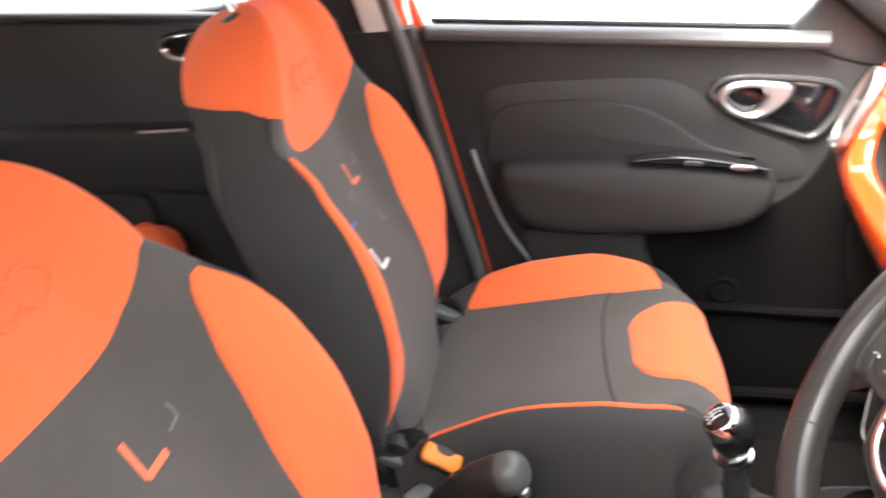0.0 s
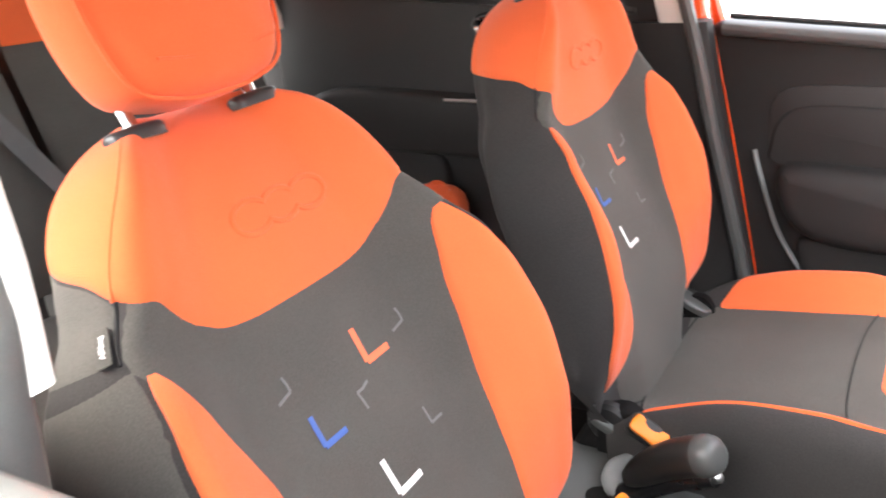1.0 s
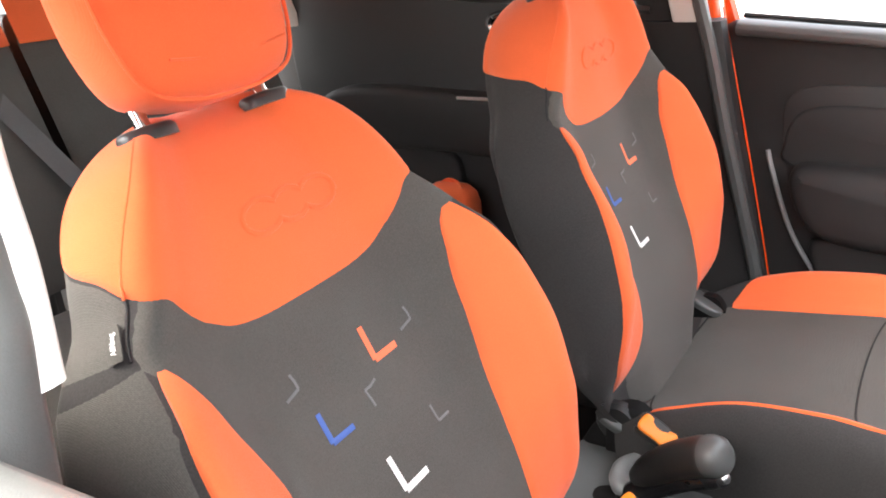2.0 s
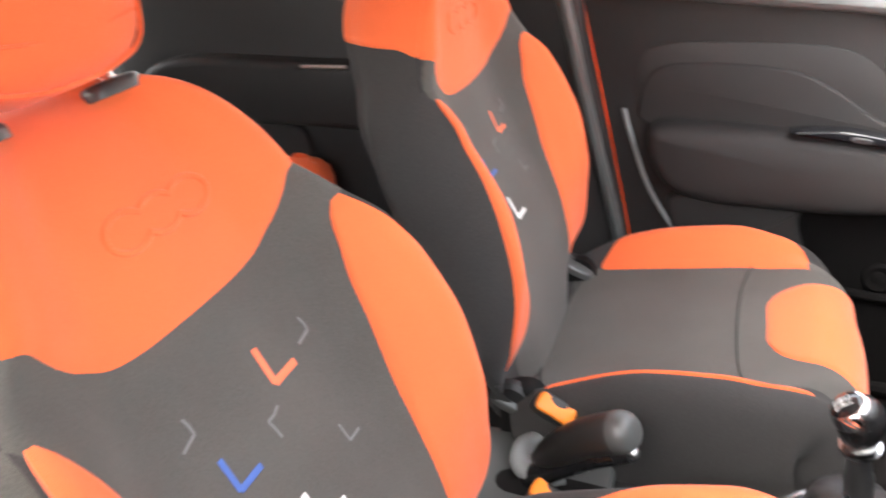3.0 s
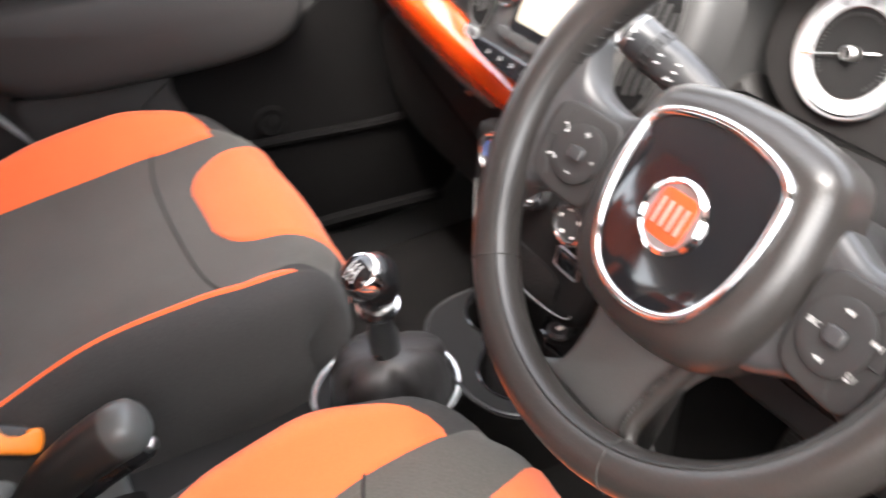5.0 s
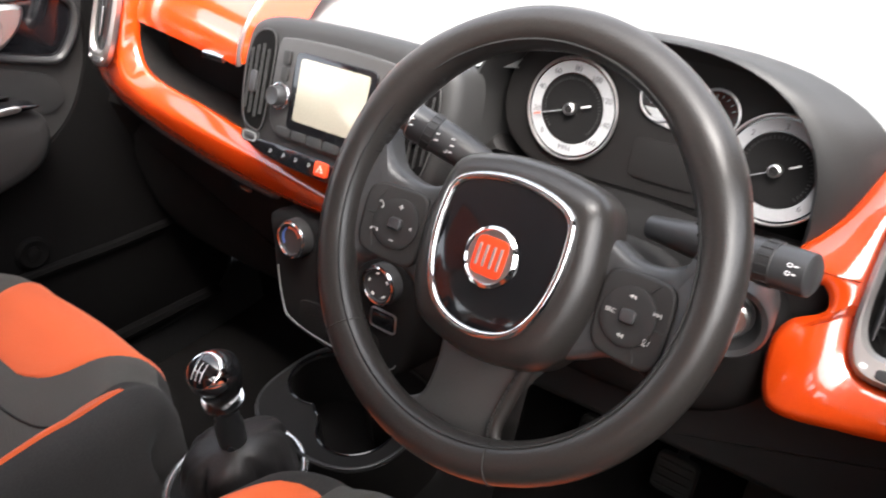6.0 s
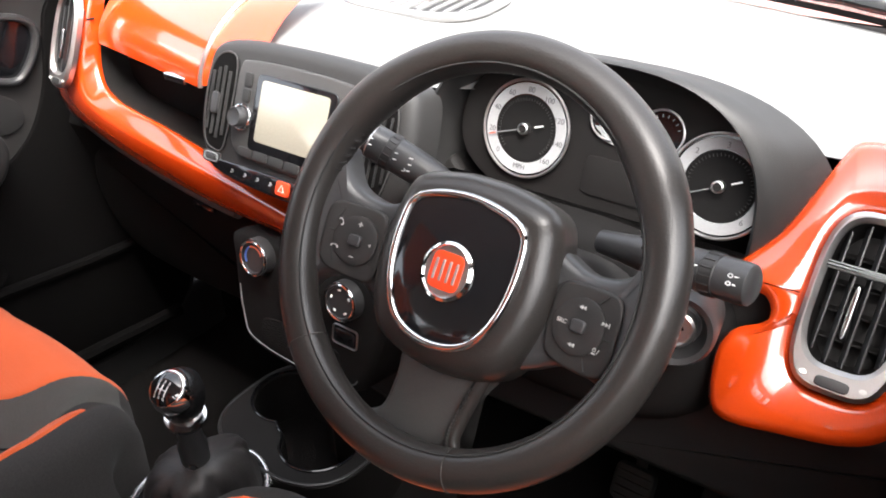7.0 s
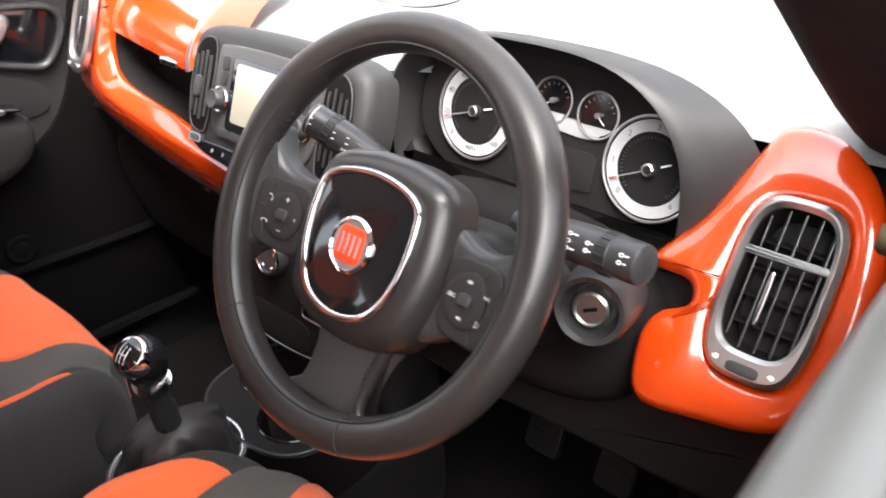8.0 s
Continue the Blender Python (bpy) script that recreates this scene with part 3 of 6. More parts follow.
BZ0 = 0.755      # height of the backrest's foot
TOP = 0.6713
BACK_W = [(-0.08, 0.20), (0.0, 0.2216), (0.06, 0.2503), (0.14, 0.287), (0.26, 0.2815), (0.38, 0.2717), (0.47, 0.2448), (0.53, 0.1985), (0.60, 0.1919)]
BACK_H = [(0.0, -0.0238), (0.06, -0.0125), (0.11, 0.0226), (0.16, 0.0386), (0.22, 0.0597), (0.32, 0.0788), (0.42, 0.0734), (0.48, 0.0471), (0.53, 0.0379)]
BACK_LESS = [(0.0, 0.0), (0.06, -0.0101), (0.11, -0.0140), (0.16, -0.0075), (0.22, -0.0050), (0.32, -0.0104), (0.42, -0.0215), (0.48, -0.0250), (0.53, -0.0110), (0.60, 0.0)]      # the near bolster is sat flatter


def ease(v, a, b):
    t = min(1.0, max(0.0, (v - a) / (b - a)))
    return t * t * (3 - 2 * t)


def back_pt(s, v):
    """Place on the backrest: s runs from the middle of the front (0) round the bolster (4) and the side (6) to the middle of the back (9)."""
    q = max(0.0, (v - 0.50) / (TOP - 0.50))
    f = max(0.0, 1 - q ** 1.542) ** 0.362 if v > 0.50 else 1.0
    w = lerp_table(BACK_W, v) * f
    h = lerp_table(BACK_H, v) + lerp_table(BACK_LESS, v) * min(1.0, max(0.0, -s))
    bk = -lerp_table([(-0.08, 0.11), (0.25, 0.0576), (0.5, 0.0991), (0.65, 0.1215)], v)
    mid = bk * 0.5
    k = ease(v, 0.47, 0.56)
    lum = 0.012 * math.exp(-((v - 0.16) / 0.12) ** 2) + 0.22 * h * k
    pts = [(0, lum), (0.335 * w, lum), (0.505 * w, lum + (0.2 - 0.05 * k) * h), (0.705 * w, 0.8 * h), ((0.835 + 0.04 * k) * w, h), ((0.950 + 0.02 * k) * w, 0.45 * h - 0.014), (w, -0.055), (0.90 * w, bk + 0.018), (0.78 * w, bk), (0, bk - 0.006)]
    u, d = catmull(pts, min(abs(s), 8.999))
    if v < 0.22 and d > mid:
        d -= 0.042 * ((0.22 - v) / 0.22) ** 1.5
    if v > 0.50:
        d = mid + (d - mid) * max(0.0, 1 - q ** 5) ** 0.5
    if v > 0.40:
        d += SEAT["bend"] * min(1.0, (v - 0.40) / 0.25) ** 1.4
    u = math.copysign(u, s) if s else 0.0
    return Vector((SEAT["x"] - SEAT["s"] * v + SEAT["c"] * d, u, BZ0 + SEAT["c"] * v + SEAT["s"] * d))


CX0, CZ0 = -0.062, 0.745
CUSH_H = [(0.0, 0.025), (0.10, 0.055), (0.20, 0.066), (0.30, 0.061), (0.38, 0.036), (0.44, 0.010), (0.48, 0.0)]


def cush_pt(s, v):
    """Place on the cushion: v runs forward along its middle and down over the front edge; s as for the backrest."""
    L = 0.395
    sl = 0.17
    if v < L:
        cx, cz, nx, nz = CX0 + v, CZ0 + sl * (CX0 + v), -sl, 1.0
    else:
        r = 0.066
        a = min((v - L) / r, 1.75)
        rest = max(0.0, v - L - 1.75 * r)
        a0 = math.atan2(-sl, 1.0)
        x0, z0 = CX0 + L, CZ0 + sl * (CX0 + L)
        ox, oz = x0 + sl / math.hypot(1, sl) * r, z0 - r / math.hypot(1, sl)
        nx, nz = math.sin(a0 + a), math.cos(a0 + a)
        cx, cz = ox + nx * r + nz * rest, oz + nz * r - nx * rest
    l = math.hypot(nx, nz)
    nx, nz = nx / l, nz / l
    h = lerp_table(CUSH_H, v) + (0.009 * math.exp(-((v - 0.19) / 0.11) ** 2) if s < 0 else 0.0) * min(1.0, abs(s))
    dep = lerp_table([(0.0, 0.15), (0.36, 0.15), (0.42, 0.125), (0.6, 0.10)], v)
    w = lerp_table([(0.0, 0.262), (0.1, 0.287), (0.3, 0.285), (0.40, 0.270), (0.47, 0.248), (0.56, 0.242)], v)
    crown = lerp_table([(0.2, 0.0), (0.4, 0.006)], v)
    pts = [(0, crown), (0.42 * w, crown), (0.65 * w, 0.012), (0.77 * w, 0.6 * h), (0.865 * w, h), (0.96 * w, 0.75 * h - 0.006), (w, 0.1 * h - 0.03), (0.995 * w, -0.62 * dep), (0.9 * w, -dep), (0, -dep - 0.005)]
    u, d = catmull(pts, min(abs(s), 8.999))
    u = math.copysign(u, s) if s else 0.0
    k = min(1.0, max(0.0, (v - 0.22) / 0.20))
    bow = 0.013 - (0.022 if u > 0 else 0.034) * (u / w) ** 2
    return Vector((cx + nx * d + bow * k * k * (3 - 2 * k), u, cz + nz * d))


def on(fn, s, v, off):
    """A place off above the surface fn."""
    e = 1e-3
    a, b = fn(s + e * 4, v) - fn(s - e * 4, v), fn(s, v + e) - fn(s, v - e)
    n = a.cross(b)
    n = n.normalized() if n.length > 1e-12 else Vector((1, 0, 0))
    if fn is cush_pt:
        n = -n
    return fn(s, v) + n * (off * SIGN[fn])


SIGN = {back_pt: 1.0, cush_pt: 1.0}
for fn_, test in ((back_pt, lambda d: d.x), (cush_pt, lambda d: d.z)):
    if test(on(fn_, 0.3, 0.25, 0.01) - fn_(0.3, 0.25)) < 0:
        SIGN[fn_] = -1.0


def cover(fn, region, na, nb, lift=0.0035, sunk=0.0025, rim=0.012):
    """A padded panel on surface fn: region(a, b) gives its (s, v); its border sinks into a seam."""
    def f(a, b):
        s, v = region(a, b)
        e = min(a, 1 - a, b, 1 - b) / 0.07
        k = min(1.0, e)
        return tuple(on(fn, s, v, -sunk + (lift + sunk) * (k * (2 - k)) ** 0.5))
    return gridsurf(f, na, nb)


def s_of(fn, v, u):
    """The s at which surface fn lies u metres from the middle, on the front."""
    lo, hi = 0.0, 5.0
    for _ in range(30):
        m_ = (lo + hi) / 2
        if fn(m_, v).y < abs(u):
            lo = m_
        else:
            hi = m_
    return math.copysign((lo + hi) / 2, u)


YOKE = [(0, 0.455), (0.55, 0.4555), (1.1, 0.4595), (1.66, 0.467), (2.2, 0.478), (2.85, 0.497), (3.45, 0.511), (4.06, 0.517), (4.7, 0.528), (5.4, 0.552), (6.3, 0.572), (7.4, 0.585), (9, 0.60)]


def yoke_region(drop):
    def f(a, b):
        s = -8.9 + 17.8 * a
        v0 = lerp_table(YOKE, abs(s)) - drop * max(0.3, 1 - abs(s) / 6)
        t = 1 - (1 - b) ** 1.6
        return s, v0 + (TOP - 0.0005 - v0) * t
    return f


def bolster_region(sgn):
    if sgn > 0:
        inn = [(0.065, 2.9), (0.085, 2.1), (0.15, 1.75), (0.207, 1.8), (0.255, 1.97), (0.302, 2.08), (0.356, 2.23), (0.394, 2.34), (0.43, 2.55), (0.454, 2.8), (0.47, 3.25), (0.477, 3.55)]
        out = [(0.065, 3.2), (0.085, 3.9), (0.16, 4.4), (0.34, 4.4), (0.39, 3.98), (0.428, 3.76), (0.448, 3.70), (0.47, 3.63), (0.477, 3.60)]
    else:
        inn = [(0.065, 3.9), (0.085, 2.9), (0.15, 1.9), (0.20, 1.85), (0.255, 1.93), (0.329, 2.03), (0.368, 2.32), (0.402, 2.66), (0.433, 2.98), (0.455, 3.30), (0.477, 3.78)]
        out = [(0.065, 4.1), (0.085, 4.3), (0.167, 4.26), (0.207, 4.34), (0.262, 4.34), (0.317, 4.28), (0.366, 4.14), (0.414, 4.09), (0.458, 3.96), (0.477, 3.82)]

    def f(a, b):
        v = 0.065 + 0.412 * b
        return sgn * (lerp_table(inn, v) * (1 - a) + lerp_table(out, v) * a), v
    return f


def cush_bolster_region(sgn, wide):
    if sgn > 0:
        inn = [(0.058, 2.45), (0.075, 2.2), (0.12, 2.07), (0.21, 1.95), (0.306, 1.85), (0.35, 1.74), (0.416, 1.75)] if wide else [(0.058, 2.5), (0.075, 2.3), (0.12, 2.15), (0.25, 2.1), (0.29, 2.12), (0.353, 2.3), (0.416, 2.6)]
        out = [(0.058, 2.5), (0.075, 3.3), (0.095, 4.0), (0.13, 4.7), (0.17, 4.9), (0.30, 4.9), (0.358, 4.7), (0.395, 4.2), (0.41, 3.4), (0.416, 1.9)] if wide else [(0.058, 2.55), (0.087, 2.95), (0.122, 3.4), (0.154, 3.75), (0.189, 4.1), (0.233, 4.5), (0.30, 4.5), (0.373, 4.3), (0.40, 3.9), (0.416, 2.75)]
    else:
        inn = [(0.052, 3.9), (0.075, 2.8), (0.15, 2.2), (0.30, 2.2), (0.36, 2.5), (0.402, 3.05), (0.416, 3.2)]
        out = [(0.052, 4.1), (0.075, 4.0), (0.2, 4.05), (0.26, 4.1), (0.332, 4.12), (0.402, 3.65), (0.416, 3.35)]

    def f(a, b):
        v = out[0][0] + (0.416 - out[0][0]) * b
        return sgn * (lerp_table(inn, v) * (1 - a) + lerp_table(out, v) * a), v
    return f


def patch_region(a, b):
    v = 0.335 + 0.235 * b
    hw = lerp_table([(0.335, 0.03), (0.342, 0.062), (0.36, 0.10), (0.39, 0.122), (0.43, 0.137), (0.46, 0.152), (0.49, 0.160), (0.57, 0.160)], v)
    return s_of(cush_pt, v, hw * (a * 2 - 1)) if a != 0.5 else 0.0, v


def strip_on(fn, uvs, width, lift, thick=0.0006):
    """A thin ribbon of thread laid on a surface through (u, v) places."""
    p3 = [on(fn, s_of(fn, v, u), v, lift) for u, v in uvs]
    return tube(p3, width / 2, 8, flat=thick / width * 2, up=(SEAT["c"], 0, SEAT["s"]))


def make_seat(name, yc, cy, outer, label, marks, reach, ahead=0.0, lift=0.0):
    st = thing(name, (0.1, yc, FLOOR), label, "car seat", group="front seats")

    def W(geo):
        return [(p[0], p[1] + yc, p[2]) for p in geo[0]], geo[1]

    def WC(geo):
        # the driver's cushion is narrower behind, beside the buckle
        slim = lambda p: 1 - 0.07 * (1 - ease(p[0], 0.08, 0.28)) if outer and p[1] > 0 else 1.0
        return [(p[0] + ahead, p[1] * slim(p) + cy, p[2] + lift) for p in geo[0]], geo[1]

    back = part("backrest", W(loft([[tuple(back_pt(-9 + 18 * i / 120, -0.075 + (TOP + 0.0745) * (1 - (1 - j / 60) ** 1.35))) for i in range(120)] for j in range(61)])), SIDE_CLOTH, st, "cloth body of the backrest, darkened for shade", sharp=70)
    # charcoal middle of the backrest
    part("centre_panel", W(cover(back_pt, lambda a, b: ((a * 2 - 1) * lerp_table([(0.0, 3.0), (0.07, 3.0), (0.09, 2.9), (0.16, 2.1), (0.25, 2.1), (0.4, 2.9), (0.455, 3.6), (0.47, 4.1), (0.50, 4.55), (0.53, 4.6)], -0.04 + 0.57 * b), -0.04 + 0.57 * b), 44, 50, 0.0012, 0.0008)), GREY_CLOTH, back, "charcoal cloth middle panel", sharp=70)
    yoke = part("yoke_panel", W(cover(back_pt, yoke_region(0.0 if outer else 0.013), 110, 34)), ORANGE_CLOTH, back, "orange cloth shoulder panel", sharp=70)
    for sg in (-1, 1):
        part("bolster_panel", W(cover(back_pt, bolster_region(sg), 16, 44)), ORANGE_CLOTH, back, "orange cloth side bolster", sharp=70)
        # side seam of the shoulder panel
        crease = [(0.486, 4.38), (0.509, 4.60), (0.534, 4.68), (0.58, 4.5), (0.62, 4.26), (0.66, 4.1)]
        part("seam", W(tube([on(back_pt, sg * lerp_table(crease, 0.53 + 0.128 * k / 12), 0.53 + 0.128 * k / 12, 0.0030) for k in range(13)], 0.0014, 6)), ORANGE_CLOTH, yoke)
        if sg == outer:
            part("side_panel", W(cover(back_pt, lambda a, b: (sg * (lerp_table([(0.24, 4.38), (0.317, 4.30), (0.366, 4.17), (0.414, 4.11), (0.458, 4.0), (0.485, 4.05)], 0.24 + 0.245 * b) * (1 - a) + 8.4 * a), 0.24 + 0.245 * b), 30, 16, 0.0012, 0.0010)), GREY_CLOTH, back, "charcoal cloth side of the backrest", sharp=70)
            part("shoulder_side", W(cover(back_pt, lambda a, b: (sg * (4.62 + 3.8 * a), 0.487 + (lerp_table(YOKE, 4.62 + 3.8 * a) + 0.004 - 0.487) * b), 24, 8, 0.0012, 0.0010)), GREY_CLOTH, back, "charcoal cloth below the shoulder panel", sharp=70)
        part("shoulder_seam", W(tube([on(back_pt, sg * lerp_table(crease, 0.486 + 0.044 * k / 8), 0.486 + 0.044 * k / 8, 0.0008) for k in range(9)], 0.0013, 6)), SEAM, back)
    # pressed badge: the joined outline of three rounds, with a soft dimple in each
    cs, ra, rb_ = (-0.018, 0.021, 0.060), 0.0235, 0.0155
    xs = [cs[0] - ra + (cs[2] - cs[0] + 2 * ra) * (0.5 - 0.5 * math.cos(math.pi * k / 60)) for k in range(61)]
    hh = [max([rb_ * math.sqrt(max(0.0, 1 - ((x - c) / ra) ** 2)) for c in cs]) for x in xs]
    ring = [(x, 0.545 + h) for x, h in zip(xs, hh)] + [(x, 0.545 - h) for x, h in list(zip(xs, hh))[-2:0:-1]]
    part("badge", W(tube([on(back_pt, s_of(back_pt, v, u), v, 0.0022) for u, v in ring], 0.0036, 8, True)), ORANGE_CLOTH, yoke, "pressed badge outline in the cloth")
    # woven marks
    big, small = 0.036, 0.019
    for (u, v), sz, wd, ma, kind in ((marks[0], big, 0.0075, REDINK, 0), (marks[1], big * 0.85, 0.0062, BLUEINK, 0), (marks[2], big, 0.0072, WHITEINK, 0),
                                     ((0.100, 0.381), small, 0.0032, GREYINK, 1), ((-0.072, 0.391), small, 0.0032, GREYINK, 1), ((-0.004, 0.351), small, 0.0032, GREYINK, 2), ((0.065, 0.276), small, 0.0032, GREYINK, 0)):
        if kind == 0:
            arms = [[(u, v + sz), (u, v + sz * 0.5), (u, v)], [(u, v), (u + sz * 0.5, v), (u + sz, v)]]
        elif kind == 1:
            arms = [[(u - 0.002, v + sz * 0.8), (u, v + sz * 0.4), (u, v)], [(u, v), (u - sz * 0.5, v - 0.002), (u - sz, v - 0.004)]]
        else:
            arms = [[(u + sz, v + 0.003), (u + sz * 0.5, v), (u, v)], [(u, v), (u + 0.002, v - sz * 0.5), (u + 0.003, v - sz)]]
        part("woven_mark", W(join(*[strip_on(back_pt, arm, wd, 0.0020) for arm in arms])), ma, back)
    # sewn-in side tag
    if outer:
        p = on(back_pt, outer * 4.62, 0.500, 0.003)
        q = on(back_pt, outer * 4.94, 0.503, 0.003)
        nrm = (on(back_pt, outer * 4.8, 0.500, 0.01) - on(back_pt, outer * 4.8, 0.500, 0.0))
        fr = frame_of((p + q) / 2 + nrm.normalized() * 0.001, nrm, (-SEAT["s"], 0, SEAT["c"]))
        tag = part("side_tag", W(xf(slab(squircle(0.0068, 0.0165, 10, 28), 0.0010, 0.0004), fr)), GREY_CLOTH, back, "small dark sewn-in tag")
        part("tag_print", W(xf(xf(words("AIRbag", 0.0068), pose(0, 0, 0.0016, 0, 0, 90)), fr)), WHITEINK, tag)
    # headrest on two posts
    rc, rs_ = math.cos(radians(25)), math.sin(radians(25))
    hc = Vector((-0.313 + reach, -0.003, 1.457 + 1.6 * reach))
    fr = frame_of(hc, (rc, 0, rs_ - 0.15), (-rs_, 0, rc))
    o = outline([(0.9 * x_, y_) for x_, y_ in ((-0.122, -0.04), (-0.10, -0.098), (-0.05, -0.115), (0, -0.118), (0.05, -0.115), (0.10, -0.098), (0.122, -0.04), (0.12, 0.04), (0.10, 0.085), (0, 0.10), (-0.10, 0.085), (-0.12, 0.04))], 5)
    rings = []
    for k in range(13):
        a = -1 + k / 6
        f_ = (1 - abs(a) ** 2.6) ** 0.45
        rings.append([(x * (0.45 + 0.55 * f_), y * (0.5 + 0.5 * f_), a * 0.055 + 0.006 * (1 - (x / 0.112) ** 2) * (1 if a > 0 else 0)) for x, y in o])
    hr = part("headrest", W(xf(loft(rings), fr)), ORANGE_CLOTH, st, "orange cloth headrest")
    part("headrest_crease", W(xf(tube([(0.07 * k / 8, -0.084 + 0.006 * (k / 8) ** 2, 0.0525) for k in range(-8, 9)], 0.0014, 6), fr)), ORANGE_CLOTH, hr)
    part("headrest_seam", W(xf(tube([(x * 0.975, y * 0.975, 0.033) for x, y in o], 0.0022, 6, True), fr)), ORANGE_CLOTH, hr)
    for sg in (-1, 1):
        base = Vector((-0.284 + reach, sg * 0.074 - 0.003, 1.332 + 0.75 * reach))
        up_ = Vector((-rs_, 0, rc))
        part("headrest_post", W(tube([base - up_ * 0.02, base + up_ * (0.078 + reach)], 0.0075, 14)), CHROME, st, "chrome headrest post")
        part("post_guide", W(xf(slab(squircle(0.018, 0.029, 2.6, 28), 0.013, 0.006, 0, 0.001), frame_of(base - up_ * 0.006, up_ + Vector((0.12, 0, 0)), (0, 1, 0)))), SOFT, st, "black plastic post guide")
    # cushion
    cush = part("cushion", WC(loft([[tuple(cush_pt(-9 + 18 * i / 110, 0.59 * j / 54)) for i in range(110)] for j in range(55)])), SIDE_CLOTH, st, "cloth body of the cushion, darkened for shade", sharp=70)
    part("centre_panel", WC(cover(cush_pt, lambda a, b: ((a * 2 - 1) * lerp_table([(0.0, 2.5), (0.4, 2.6), (0.46, 3.6), (0.50, 4.0)], 0.01 + 0.47 * b), 0.01 + 0.47 * b), 40, 44, 0.0012, 0.0008)), GREY_CLOTH, cush, "charcoal cloth middle panel", sharp=70)
    for sg in (-1, 1):
        part("bolster_panel", WC(cover(cush_pt, cush_bolster_region(sg, not outer), 14, 40)), ORANGE_CLOTH, cush, "orange cloth side bolster", sharp=70)
    part("front_patch", WC(cover(cush_pt, patch_region, 26, 26, 0.004)), ORANGE_CLOTH, cush, "orange cloth patch over the front edge", sharp=70)
    for vv, bow in ((0.335, -0.034), (0.040, -0.030)):
        part("seam", WC(tube([on(cush_pt, s, vv + bow * (1 - (s / 2.4) ** 2), 0.0016) for s in [-2.4 + 4.8 * k / 24 for k in range(25)]], 0.0016, 6)), SEAM, cush)
    # plastic base, side shield, rails
    part("seat_base", W(xf(slab(squircle(0.20, 0.24, 8, 40), 0.17, 0.02), Matrix.Translation((0.15, 0, 0.45)))), PLASTIC, st, "black plastic seat base")
    for sg in (-1, 1):
        part("side_shield", W(xf(slab(outline([(-0.11, 0.52), (-0.14, 0.65), (-0.09, 0.76), (-0.03, 0.785), (0.02, 0.72), (0.16, 0.65), (0.30, 0.61), (0.33, 0.55), (0.2, 0.50)], 5), 0.03, 0.012), Matrix(((1, 0, 0, 0), (0, 0, sg, sg * 0.198), (0, 1, 0, 0), (0, 0, 0, 1))))), DEEP, st, "black plastic side shield")
        part("hinge_cover", W(xf(lathe([(0.034, 0.0), (0.034, 0.012), (0.028, 0.018), (0.004, 0.020)], 28), frame_of((-0.065, sg * 0.212, 0.755), (0, sg, 0), (0, 0, 1)))), PLASTIC, st, "round black hinge cover")
        part("rail", W(box(-0.12, 0.36, sg * 0.19 - 0.02, sg * 0.19 + 0.02, FLOOR, 0.45, 0.006)), SOFT, st)
    return st


make_seat("driver_seat", -0.404, -0.404, -1, "front seat in orange and charcoal cloth, empty, tag on its side", ((0.029, 0.369), (-0.067, 0.331), (-0.020, 0.249)), 0.0, 0.014, 0.018)
set_seat(23.0, -0.007, 0.048)
make_seat("passenger_seat", 0.306, 0.322, 0, "front seat in orange and charcoal cloth, empty, beside the console", ((0.041, 0.356), (-0.069, 0.317), (-0.050, 0.236)), 0.043)


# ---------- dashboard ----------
dash = thing("dashboard", (0.85, MID, 0.9), "black dashboard with gloss orange fascia, top coloured pale as if lit", "dashboard")


def dash_edge(y):
    """x of the dash top's near edge."""
    return 0.70 + 0.05 * abs(y - 0.02) ** 1.5 - (0.065 * math.exp(-((y + 0.015) / 0.17) ** 4))


def dash_top(a, b):
    y = MID + (a * 2 - 1) * 0.735
    x0 = dash_edge(y) + 0.03
    x = x0 + (1.325 - 0.2 * ((y - MID) / 0.735) ** 2 - x0) * b
    return (x, y, 1.188 + 0.018 * math.sin(math.pi * min(1, b * 1.4)) - 0.055 * b * b - 0.03 * (1 - b) ** 6 + 0.014 * math.exp(-((y - 0.02) / 0.15) ** 2) * (1 - b))


part("top", gridsurf(dash_top, 60, 30), DASHTOP, dash, "soft grained plastic top, paled for the skylight on it")
# dark body under the top
part("body", loft([[(x, MID + s * 0.735, z) for x, z in ((0.80, 1.15), (0.74, 1.12), (0.73, 1.03), (0.69, 0.94), (0.71, 0.87), (0.75, 0.75), (0.84, 0.66), (1.0, 0.62), (1.25, 0.70), (1.25, 1.05), (1.1, 1.12))] for s in (-1, -0.5, 0, 0.5, 1)]), DEEP, dash, "black grained plastic body", sharp=30)

# orange fascia before the passenger: end piece and lower beam in one sweep, lid above
mouth = smooth_path([(0.749, 0.523, 1.203), (0.696, 0.494, 1.124), (0.672, 0.477, 1.068), (0.661, 0.433, 1.038), (0.648, 0.286, 1.025), (0.635, 0.152, 1.011), (0.624, 0.022, 1.003), (0.617, -0.064, 0.999)], 10)
ridge = smooth_path([(0.728, 0.511, 1.208), (0.670, 0.494, 1.121), (0.643, 0.487, 1.052), (0.634, 0.438, 1.021), (0.621, 0.288, 1.008), (0.608, 0.124, 1.003), (0.597, -0.007, 0.995), (0.591, -0.086, 0.989)], 10)
under = smooth_path([(0.741, 0.599, 1.204), (0.678, 0.591, 1.104), (0.655, 0.583, 1.022), (0.647, 0.518, 0.984), (0.634, 0.355, 0.959), (0.621, 0.187, 0.950), (0.607, 0.015, 0.957), (0.601, -0.066, 0.959)], 10)


